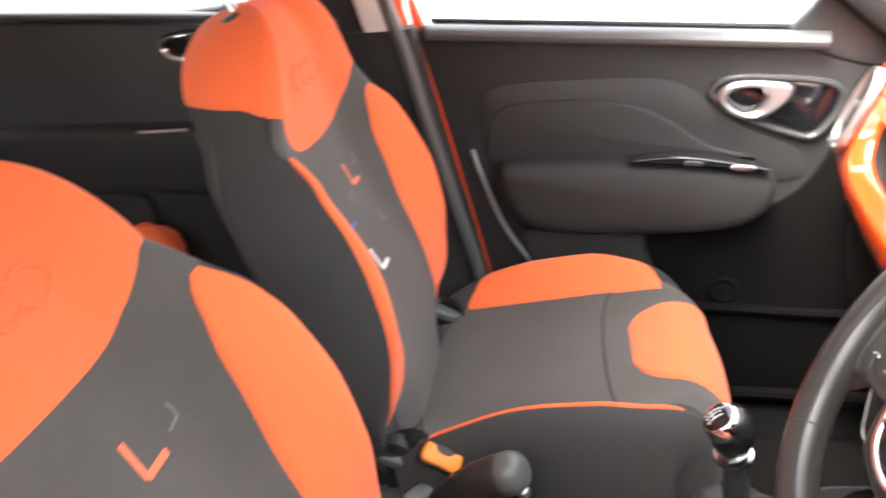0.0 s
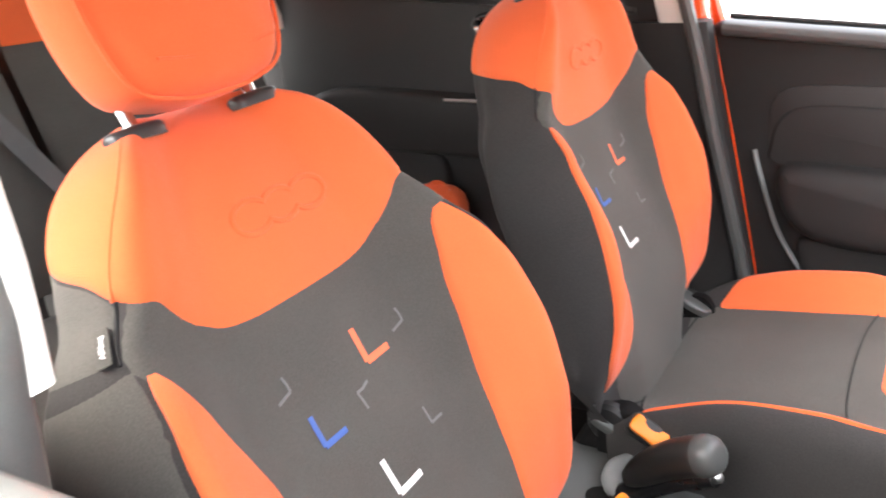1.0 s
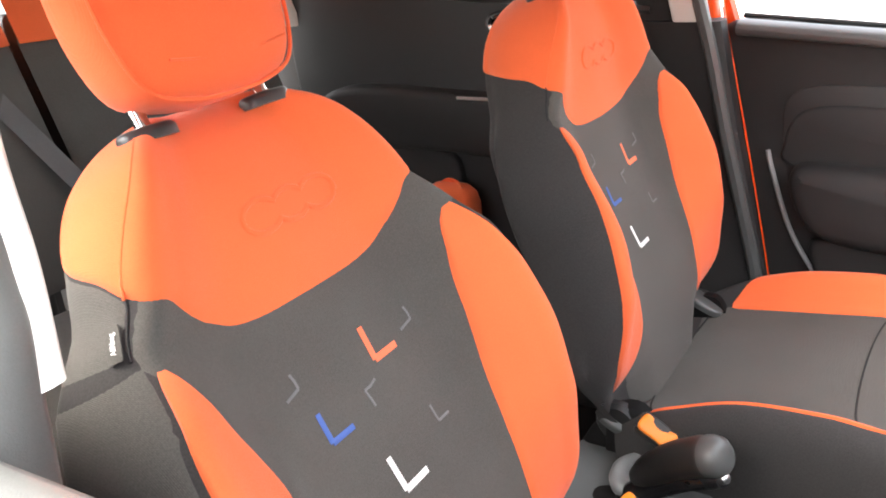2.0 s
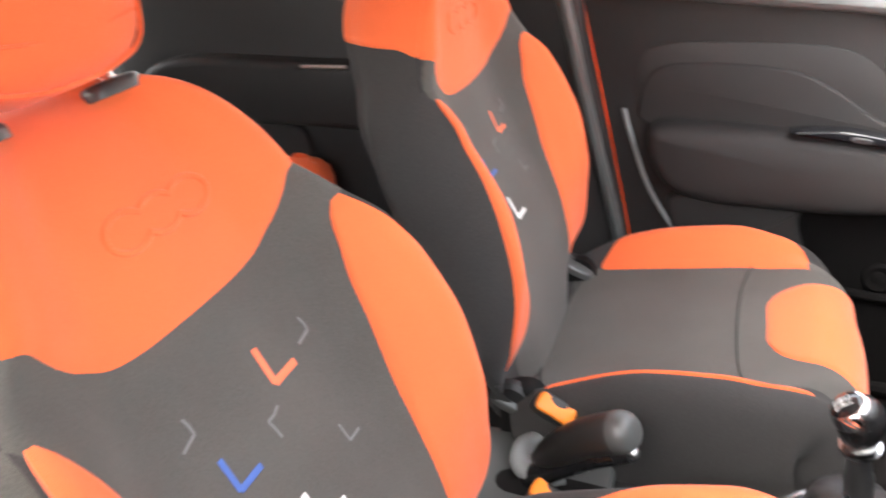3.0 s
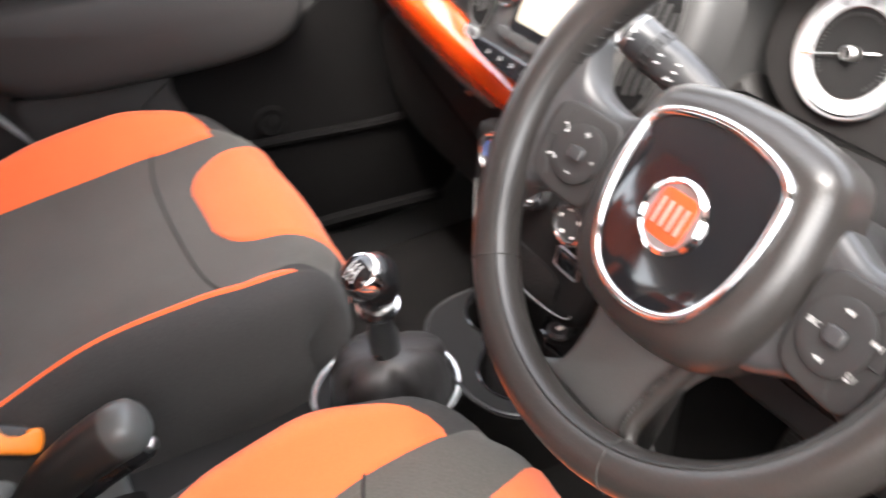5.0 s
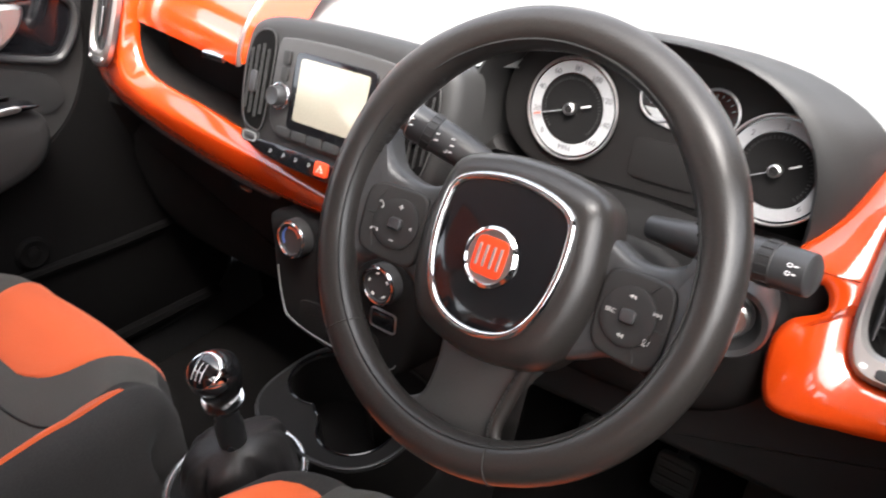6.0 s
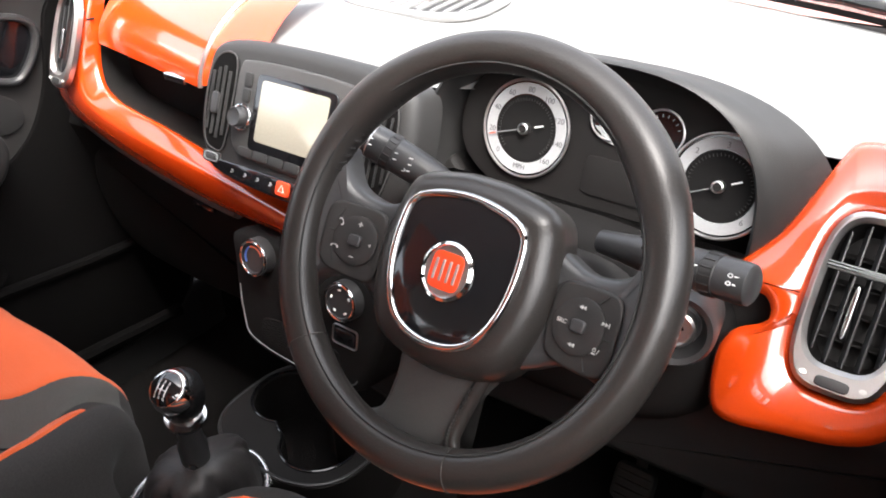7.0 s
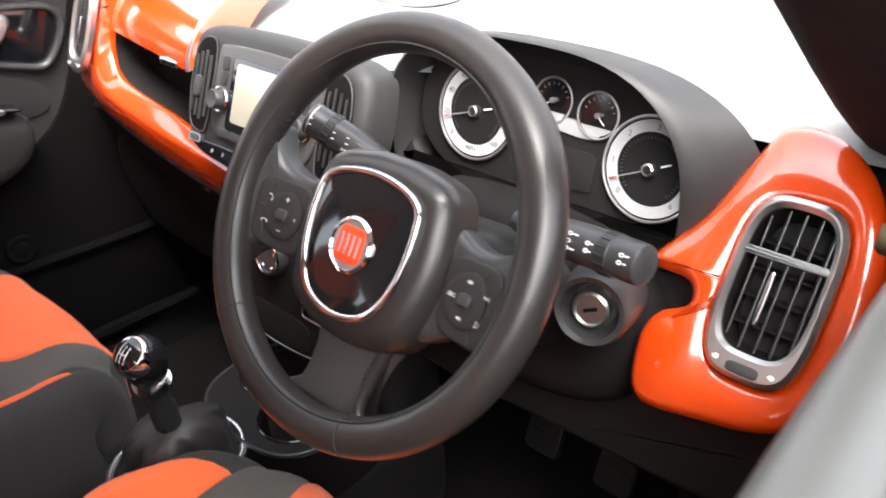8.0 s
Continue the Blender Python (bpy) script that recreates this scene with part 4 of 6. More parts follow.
def beam_ring(m, r, u):
    """Section of the beam: into the mouth, over the top facet and the ridge, down the front, round under."""
    belly = (r + u) / 2 + Vector((-0.004, 0, 0))
    chain = [m + Vector((0.007, 0.001, -0.004)), m, r, belly, u, u + Vector((0.035, 0, 0.004))]
    res = [chain[0]]
    for k, soft in ((1, 0.30), (2, 0.34), (3, 0.5), (4, 0.22)):
        c, p, q = chain[k], chain[k - 1], chain[k + 1]
        a = c + (p - c) * min(soft, 0.010 / max((p - c).length, 1e-4)) if k != 3 else c + (p - c) * soft
        b = c + (q - c) * min(soft, 0.010 / max((q - c).length, 1e-4)) if k != 3 else c + (q - c) * soft
        res += [a * (1 - t) ** 2 + c * 2 * t * (1 - t) + b * t * t for t in (0, 0.2, 0.4, 0.6, 0.8, 1)]
    return res + [chain[5]]


rings = [beam_ring(m, r, u) for m, r, u in zip(mouth, ridge, under)]
nb, nr = len(rings), len(rings[0])
part("orange_beam", ([tuple(p) for r in rings for p in r], [(i * nr + k, i * nr + k + 1, (i + 1) * nr + k + 1, (i + 1) * nr + k) for i in range(nb - 1) for k in range(nr - 1)]), GLOSSORANGE, dash, "gloss orange lacquered fascia beam", sharp=70)
part("compartment_lining", loft([[tuple(p + Vector((d, 0.002 + 0.1 * d, -0.003 - 0.1 * d))) for p in mouth[6:]] for d in (0.003, 0.03, 0.06)], closed=False), CLUSTER, dash, "black lining of the open compartment")
part("beam_lip", tube([p + Vector((0.014, 0.004, -0.0075)) for p in under[20:54]], 0.0085, 10), CONSOLE, dash, "dark grey lip under the beam")


def lid_rise(b):
    """Profile of the lids: upright at the lower edge, soon sloping and flattening towards the dash top."""
    t = b * math.pi * 0.5
    return 0.144 * (1 - math.cos(t)) ** 0.78, 0.100 * math.sin(t) ** 0.93


def lid_pt(a, b):
    y = 0.482 - 0.317 * a
    out, up = lid_rise(b)
    x0 = 0.686 - 0.061 * a
    return (x0 + out, y, 1.108 + 0.010 * a + up)


lid = part("lid", join(gridsurf(lid_pt, 24, 18), gridsurf(lambda a, b: (lid_pt(a, 0)[0] + 0.06 * b, lid_pt(a, 0)[1], lid_pt(a, 0)[2] + 0.002 * b), 24, 2)), GLOSSORANGE, dash, "gloss orange glovebox lid")
part("lid_handle", box(0.632, 0.652, 0.205, 0.25, 1.112, 1.121, 0.002), CHROME, lid, "thin chrome pull")


def side_lid_pt(a, b):
    y = 0.164 - 0.091 * a
    out, up = lid_rise(b)
    return (0.624 + 0.02 * a + 0.97 * out, y, 1.122 + 0.01 * a + 0.95 * up)


part("orange_infill", gridsurf(side_lid_pt, 8, 14), GLOSSORANGE, dash, "gloss orange panel beside the lid")
part("lid_trim", tube([Vector(lid_pt(1, k / 14)) + Vector((-0.002, -0.004, 0.002)) for k in range(15)], 0.003, 8), SATIN, dash, "thin metal line beside the lid")
part("shelf_back", gridsurf(lambda a, b: (0.735, 0.50 - 0.42 * a, 0.97 + 0.17 * b), 4, 4), PLASTIC, dash)
part("shelf", gridsurf(lambda a, b: (0.668 - 0.022 * a + 0.08 * b, 0.50 - 0.42 * a, 1.018 - 0.025 * a), 4, 4), CARPET, dash)
# lower glovebox face and its latch
part("glovebox", xf(slab(outline([(-0.24, -0.12), (-0.24, 0.09), (0.25, 0.10), (0.25, -0.09), (0.2, -0.13)], 6), 0.05, 0.02), frame_of((0.745, 0.33, 0.83), (-1, 0, -0.12))), DEEP, dash, "black lower glovebox lid")
part("latch", xf(slab(squircle(0.022, 0.007, 4, 20), 0.008, 0.002), frame_of((0.652, 0.237, 0.917), (-1, 0, 0.2))), GLOSSBLACK, dash, "small gloss latch")


def air_vent(name, at, normal, upish, a, b, k, vanes, label, knob=True, bar=0.35, group="", split=True, deep=0.026):
    """A framed outlet: silver frame, dark throat, upright vanes, crossbar and slide."""
    fr = frame_of(at, normal, upish)
    v = thing(name, at, label, "air vent", group=group)
    o = squircle(a, b, k, 44)
    op = [(x * (a - 0.009) / a, y * (b - 0.016) / b + 0.007) for x, y in o]
    part("frame", xf(ringplate(o, op, 0.012, 0.004), fr), SATIN, v, "satin silver frame")
    part("throat", xf(loft([[(x, y, 0.004) for x, y in op], [(x * 0.9, y * 0.9, -deep) for x, y in op]], cap0=False), fr), CLUSTER, v)
    for i in range(vanes):
        x = (i - (vanes - 1) / 2) * (a * 1.55 / vanes)
        top = (b - 0.016) * (1 - abs(x / (a - 0.009)) ** k) ** (1 / k) * 0.97
        g = xf(rbox(0.0018, top * 2, 0.014, 0.0006), pose(x, 0.007, -0.002, 0, 18, 0))
        part("vane", xf(g, fr), SOFT, v)
    for j in range(5 if a > 0.03 else 0):
        y = 0.007 + (j - 2.6) * b * 0.30
        if abs(y) < b * 0.8:
            part("cross_vane", xf(xf(rbox(a * 1.5, 0.0022, 0.012, 0.0006), pose(0, y, -0.016, 20, 0, 0)), fr), CLUSTER, v)
    if split:
        part("crossbar", xf(xf(rbox(a * 1.72, 0.007, 0.006, 0.0025), pose(0, b * bar, 0.006)), fr), GREYPL, v, "grey crossbar")
    if knob:
        part("slide", xf(xf(slab(squircle(0.0022, b * 0.30, 3, 16), 0.004, 0.001), pose(-a * 0.12, -b * 0.10, 0.006)), fr), CHROME, v, "bright slide")
    part("thumb_wheel", xf(xf(slab(squircle(a * 0.32, 0.0048, 4, 24), 0.003, 0.0012), pose(0, -b + 0.0098, 0.0105)), fr), SOFT, v)
    for sx in (-0.55, 0.55):
        part("vent_mark", xf(xf(slab(squircle(0.003, 0.0022, 2, 12), 0.0006, 0.0002), pose(sx * a, -b + 0.0125, 0.012)), fr), WHITEINK, v)
    return v


SLOPE = (-1.0, 0.0, 0.72)      # facing of the driver's end panel

# orange end panel before the driver's door
edge = outline([(0.540, 0.967), (0.524, 1.005), (0.532, 1.028), (0.556, 1.042), (0.548, 1.058), (0.510, 1.064), (0.543, 1.106), (0.566, 1.158), (0.580, 1.174), (0.621, 1.172), (0.662, 1.152), (0.687, 1.112), (0.697, 1.054), (0.684, 1.008), (0.656, 0.982), (0.597, 0.970)], 6)
ep = thing("end_panel", (0.66, -0.61, 1.0), "gloss orange dash end panel round the driver's air vent", "dash panel")
hole = []
for x_, z_ in edge:
    q_ = math.atan2((z_ - 1.070) * 1.23, x_ - 0.6225)
    c_, s_ = math.cos(q_), math.sin(q_)
    r_ = (abs(c_ / 0.040) ** 3.6 + abs(s_ / 0.0755) ** 3.6) ** (-1 / 3.6)
    hole.append((0.6225 + r_ * c_, 1.070 + r_ * s_ / 1.23))
g = ringplate(edge, hole, 0.028, 0.008, -0.02)


def on_end(p):
    """(distance right of the middle, height, lift) to a place on the sloped end panel."""
    return (0.597 + 0.72 * (p[1] - 0.972) + 6.0 * max(0.0, p[1] - 1.115) ** 2 - p[2] * 0.81, -p[0], p[1] + p[2] * 0.58)


part("panel", ([on_end(p) for p in g[0]], g[1]), GLOSSORANGE, ep, sharp=60)
part("back_shell", ([on_end((p[0] * 1.0, p[1], p[2] - 0.03)) for p in slab(inset(edge, 0.004), 0.03, 0.004, -0.06)[0]], slab(inset(edge, 0.004), 0.03, 0.004, -0.06)[1]), PLASTIC, ep)
air_vent("driver_side_vent", on_end((0.6225, 1.070, 0.006)), SLOPE, (0, 0, 1), 0.0425, 0.078, 3.6, 5, "black slatted air vent in a silver frame")
air_vent("passenger_side_vent", (0.6615, 0.520, 1.113), (-1, 0.02, 0.45), (0, 0, 1), 0.031, 0.074, 2.8, 4, "slim black air vent in a silver frame", split=False, deep=0.008)

# ---------- centre stack ----------
ST = frame_of((0.612, -0.017, 1.114), (-1, 0, 0.43), (0, 0, 1))     # x to the driver's right, y up, z out
stack = thing("centre_stack", (0.63, -0.017, 1.10), "charcoal centre stack with screen, vents and switch row", "dash console")
so = outline([(-0.165, 0.045), (-0.150, 0.072), (-0.10, 0.083), (0.0, 0.086), (0.10, 0.083), (0.150, 0.072), (0.165, 0.045), (0.166, -0.02), (0.150, -0.062), (0.10, -0.084), (0.0, -0.092), (-0.10, -0.084), (-0.150, -0.062), (-0.166, -0.02)], 5)
part("surround", xf(slab(so, 0.05, 0.016, -0.05), ST), HOOD, stack, "charcoal plastic surround", sharp=50)
part("bezel", xf(slab(outline([(-0.098, 0.05), (-0.08, 0.06), (0, 0.063), (0.08, 0.06), (0.098, 0.05), (0.10, 0.0), (0.092, -0.045), (0.05, -0.056), (-0.05, -0.056), (-0.092, -0.045), (-0.10, 0.0)], 5), 0.006, 0.003, -0.002), ST), SPOKEGREY, stack, "grey satin screen bezel")
scr = part("screen_border", xf(slab([(p[0], p[1] + 0.002) for p in squircle(0.0645, 0.0455, 14, 40)], 0.003, 0.001, 0.003), ST), GLOSSBLACK, stack)
part("screen", xf(slab([(p[0], p[1] + 0.005) for p in squircle(0.054, 0.036, 24, 40)], 0.0012, 0.0004, 0.0058), ST), SCREEN, scr, "unlit screen, coloured pale for the sky reflected in it")
for sx in (-1, 1):
    kn = part("knob", xf(xf(lathe([(0.0150, 0.0), (0.0150, 0.003), (0.0122, 0.004), (0.0118, 0.014), (0.0105, 0.0158), (0.009, 0.0152), (0.001, 0.0152)], 28), pose(sx * 0.080, -0.008, 0.004)), ST), SOFT, stack, "black turning knob")
    part("knob_ring", xf(xf(tube([(0.0145 * math.cos(q), 0.0145 * math.sin(q), 0.0035) for q in [2 * math.pi * i / 30 for i in range(30)]], 0.0018, 8, True), pose(sx * 0.080, -0.008, 0.004)), ST), CHROME, kn)
    for j in range(2):
        part("key", xf(xf(slab(squircle(0.006, 0.0085, 5, 20), 0.003, 0.001), pose(sx * 0.079, 0.018 + 0.019 * j, 0.004)), ST), HOOD, stack)
for i in range(6):
    part("key", xf(xf(slab(squircle(0.0125, 0.0058, 6, 20), 0.0035, 0.001), pose(-0.066 + i * 0.0264, -0.0475, 0.003)), ST), HOOD, stack)
# switch row
row = part("switch_strip", xf(slab(outline([(-0.115, -0.066), (0.115, -0.066), (0.10, -0.082), (0.0, -0.088), (-0.10, -0.082)], 4), 0.004, 0.0015, -0.001), ST), GLOSSBLACK, stack)
for i, x in enumerate((-0.085, -0.062, -0.040, -0.018, 0.028, 0.05, 0.072)):
    g = join(*[xf(slab(squircle(0.0017, 0.00045, 4, 10), 0.0006, 0.0002), pose(x + dx, -0.0745 + dy, 0.003)) for dx, dy in ((0, 0.0018), (0.0010, 0), (-0.0008, -0.0017))])
    part("switch_mark", xf(g, ST), PRINT, row)
hz = part("hazard_switch", xf(xf(slab(squircle(0.0105, 0.0085, 6, 24), 0.004, 0.0015), pose(0.004, -0.0745, 0.0025)), ST), REDPL, row, "red hazard warning switch")
part("triangle", xf(tube([(0.004 + 0.0052 * math.sin(q), -0.0752 + 0.0052 * math.cos(q), 0.0068) for q in (0, 2.0944, 4.1888)], 0.0005, 6, True), ST), WHITEINK, hz)
# two tall outlets beside the screen
for sx in (-1, 1):
    o = outline([(sx * 0.106, 0.055), (sx * 0.128, 0.062), (sx * 0.146, 0.045), (sx * 0.150, 0.0), (sx * 0.142, -0.045), (sx * 0.124, -0.056), (sx * 0.108, -0.05), (sx * 0.104, 0.0)], 5)
    v = thing("centre_vent", tuple(ST @ Vector((sx * 0.135, 0, 0))), "tall black slatted outlet beside the screen", "air vent", group="centre vents")
    part("throat", xf(slab(o, 0.004, 0.0015, -0.001), ST), SHADEBLACK, v)
    part("rim", xf(tube([(x, y, 0.0028) for x, y in o], 0.0010, 8, True), ST), SPOKEGREY, v, "thin grey rim")
    for i in range(4):
        x = sx * (0.113 + 0.0095 * i)
        part("vane", xf(xf(rbox(0.0024, 0.090 - 0.010 * abs(i - 1.2), 0.004, 0.001), pose(x, 0.002, 0.0042, 0, sx * 12, 0)), ST), HOOD, v)
    part("slide", xf(xf(slab(squircle(0.006, 0.013, 5, 20), 0.003, 0.0012), pose(sx * 0.130, 0.000, 0.0055)), ST), SOFT, v)
    part("cap", xf(xf(slab(squircle(0.016, 0.0075, 4, 28), 0.003, 0.0012), pose(sx * 0.126, -0.066, 0.0)), ST), HOOD, v, "dark lower cap")
    part("cap_rim", xf(xf(ringplate(squircle(0.0125, 0.0058, 4, 28), squircle(0.0105, 0.0042, 4, 28), 0.0015, 0.0004), pose(sx * 0.126, -0.066, 0.0026)), ST), GREYPL, v)
    part("thumb_wheel", xf(xf(slab(squircle(0.009, 0.0032, 4, 20), 0.002, 0.0008), pose(sx * 0.126, -0.066, 0.0028)), ST), SOFT, v)

# top outlet in the dash top
tv = thing("top_vent", (0.86, 0.02, 1.20), "oval slatted outlet let into the dash top", "air vent")
TV = frame_of((0.862, -0.015, 1.203), (-0.06, 0, 1), (1, 0, 0))
ov = squircle(0.115, 0.075, 3.0, 44)
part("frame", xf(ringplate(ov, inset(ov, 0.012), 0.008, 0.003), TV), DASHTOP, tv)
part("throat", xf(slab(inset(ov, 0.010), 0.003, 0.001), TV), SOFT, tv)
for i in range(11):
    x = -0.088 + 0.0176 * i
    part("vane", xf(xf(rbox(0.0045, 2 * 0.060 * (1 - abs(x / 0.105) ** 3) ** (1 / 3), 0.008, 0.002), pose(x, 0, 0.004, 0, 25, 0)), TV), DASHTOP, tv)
part("sensor", xf(xf(lathe([(0.009, 0), (0.009, 0.006), (0.006, 0.009), (0.001, 0.0095)], 20), pose(-0.02, -0.060, 0.003)), TV), SATIN, tv)

# ---------- heater panel ----------
HV = frame_of((0.572, -0.036, 0.902), (-1, 0, 0.22), (0, 0, 1))
heat = thing("heater_panel", (0.63, 0.0, 0.86), "black heater panel with three chrome-ringed turning knobs", "control panel")
ho = outline([(-0.125, 0.055), (0, 0.060), (0.125, 0.055), (0.128, 0.01), (0.115, -0.06), (0.09, -0.095), (0, -0.105), (-0.09, -0.095), (-0.115, -0.06), (-0.128, 0.01)], 5)
part("panel", xf(slab(ho, 0.10, 0.012, -0.10), HV), DEEP, heat)
part("silver_line", xf(tube([(x, y, 0.0005) for x, y in inset(ho, 0.012)][22:44], 0.0010, 6), HV), GREYPL, heat)
for i, (x, y, r) in enumerate(((-0.073, 0.036, 0.0245), (0.0, 0.030, 0.0245), (0.075, 0.028, 0.0245))):
    kn = part("knob", xf(xf(lathe([(r, 0.0), (r, 0.012), (r * 0.92, 0.016), (r * 0.78, 0.017), (r * 0.76, 0.014), (0.001, 0.014)], 32), pose(x, y, 0)), HV), SOFT, heat, "black turning knob")
    part("knob_ring", xf(tube([(x + r * 0.90 * math.cos(q), y + r * 0.90 * math.sin(q), 0.0155) for q in [2 * math.pi * j / 36 for j in range(36)]], 0.0022, 8, True), HV), CHROME, kn, "chrome ring")
    for q0, ma in ((0.4, REDINK), (2.2, BLUEINK)) if i == 0 else ((0.4, WHITEINK), (1.6, WHITEINK), (2.8, WHITEINK), (4.0, WHITEINK), (5.2, WHITEINK)):
        n_ = 12 if i == 0 else 2
        part("knob_mark", xf(tube([(x + r * 0.6 * math.cos(q0 + 0.13 * j), y + r * 0.6 * math.sin(q0 + 0.13 * j), 0.0145) for j in range(n_ + 1)], 0.0013, 6), HV), ma, kn)
part("rear_window_key", xf(xf(slab(squircle(0.016, 0.009, 6, 24), 0.004, 0.001), pose(0.074, -0.022, 0)), HV), GLOSSBLACK, heat)
part("key_frame", xf(xf(ringplate(squircle(0.020, 0.013, 7, 28), squircle(0.0185, 0.0115, 7, 28), 0.0025, 0.0005), pose(0.074, -0.022, 0)), HV), SATIN, heat)
part("tray", xf(slab([(p[0], p[1] - 0.065) for p in squircle(0.07, 0.022, 4, 32)], 0.003, 0.001, -0.001), HV), CARPET, heat, "dark open tray")

# ---------- instrument cluster ----------
CL = frame_of((0.709, -0.369, 1.132), (-1, 0, 0.30), (0, 0, 1))
clus = thing("instrument_cluster", (0.76, -0.36, 1.06), "black instrument cluster with silver-ringed dials under a hood", "instrument cluster")
part("face", xf(slab([(x - 0.018, y) for x, y in squircle(0.166, 0.080, 2.4, 48)], 0.006, 0.002, -0.006), CL), CLUSTER, clus)


def hood_ring(x, left, right, h, zc, n=44):
    res = []
    for i in range(n + 1):
        t = math.pi * (-0.30 + 1.60 * i / n)
        c, s = math.cos(t), math.sin(t)
        res.append((x, -0.362 - (right if c > 0 else left) * math.copysign(abs(c) ** 0.72, c), zc + h * math.copysign(abs(s) ** 0.8, s)))
    return res


HOOD_RINGS = ((0.728, 0.188, 0.152, 0.113, 1.102), (0.702, 0.195, 0.154, 0.120, 1.102), (0.688, 0.199, 0.156, 0.126, 1.101), (0.682, 0.203, 0.160, 0.130, 1.100),
              (0.684, 0.208, 0.167, 0.134, 1.097), (0.693, 0.214, 0.178, 0.136, 1.094), (0.712, 0.224, 0.195, 0.135, 1.088), (0.738, 0.237, 0.217, 0.132, 1.085),
              (0.752, 0.241, 0.227, 0.100, 1.076), (0.759, 0.243, 0.234, 0.058, 1.068), (0.763, 0.244, 0.238, 0.02, 1.06))
part("hood", loft([hood_ring(*k) for k in HOOD_RINGS], closed=False), HOOD, clus, "soft black hood over the dials", sharp=60)
part("backing", loft([hood_ring(0.729, 0.188, 0.152, 0.112, 1.102), hood_ring(0.733, 0.188, 0.152, 0.111, 1.102)]), CLUSTER, clus, "black backing behind the dials", sharp=30)
part("lower_shroud", xf(slab(outline([(-0.20, -0.05), (-0.15, -0.075), (0, -0.085), (0.15, -0.075), (0.20, -0.05), (0.19, -0.14), (0.0, -0.16), (-0.19, -0.14)], 5), 0.05, 0.02, -0.05), CL), CLUSTER, clus)


def dial(x, y, r, ticks, labels, needle, unit, name):
    f = CL @ Matrix.Translation((x, y, 0.0))
    d = part(name, xf(lathe([(r * 1.06, 0.0), (r * 1.06, 0.004), (r, 0.004)], 44), f), GLOSSBLACK, clus, "round dial")
    o, i_ = squircle(r, r, 2, 48), squircle(r * 0.755, r * 0.755, 2, 48)
    part("silver_band", xf(ringplate(o, i_, 0.0012, 0.0003, 0.004), f), DIAL, d, "silver scale band")
    part("bezel", xf(tube([(r * 1.07 * math.cos(q), r * 1.07 * math.sin(q), 0.005) for q in [2 * math.pi * j / 48 for j in range(48)]], 0.0016, 8, True), f), SATIN, d, "thin silver bezel")
    part("inner_disc", xf(lathe([(r * 0.735, 0.0025), (r * 0.735, 0.0042), (0.001, 0.0042)], 40), f), DEEP, d)
    g = []
    for k in range(ticks):
        q = radians(225 - 270 * k / (ticks - 1))
        g.append(xf(rbox(r * 0.06, r * 0.014, 0.0004, 0.0001), Matrix.Translation((r * 0.66 * math.cos(q), r * 0.64 * math.sin(q), 0.0046)) @ pose(0, 0, 0, 0, 0, math.degrees(q))))
    part("ticks", xf(join(*g), f), SOFT, d)
    for k, t in enumerate(labels):
        q = radians(225 - 270 * k / (len(labels) - 1))
        part("numeral", xf(xf(words(t, r * 0.17), pose(r * 0.85 * math.cos(q), r * 0.85 * math.sin(q), 0.0054)), f), DIALINK, d)
    if unit:
        part("unit", xf(xf(words(unit, r * 0.15), pose(0, -r * 0.85, 0.0054)), f), DIALINK, d)
    q = radians(needle)
    part("needle", xf(xf(rbox(r * 0.75, r * 0.022, 0.0012, 0.0003), Matrix.Translation((r * 0.42 * math.cos(q), r * 0.42 * math.sin(q), 0.008)) @ pose(0, 0, 0, 0, 0, needle)), f), GREYPL, d)
    part("needle_tip", xf(xf(rbox(r * 0.16, r * 0.03, 0.0014, 0.0003), Matrix.Translation((r * 0.82 * math.cos(q), r * 0.82 * math.sin(q), 0.008)) @ pose(0, 0, 0, 0, 0, needle)), f), REDPL, d, "red needle tip")
    part("needle_tail", xf(xf(rbox(r * 0.22, r * 0.035, 0.0012, 0.0003), Matrix.Translation((-r * 0.38 * math.cos(q), -r * 0.38 * math.sin(q), 0.008)) @ pose(0, 0, 0, 0, 0, needle)), f), WHITEINK, d)
    part("hub", xf(lathe([(r * 0.13, 0.004), (r * 0.13, 0.011), (r * 0.10, 0.012), (r * 0.09, 0.0105), (0.0005, 0.0105)], 24), f), SATIN, d, "silver needle hub")
    part("hub_cap", xf(lathe([(r * 0.088, 0.0100), (r * 0.086, 0.0112), (0.0004, 0.0114)], 20), f), CLUSTER, d)


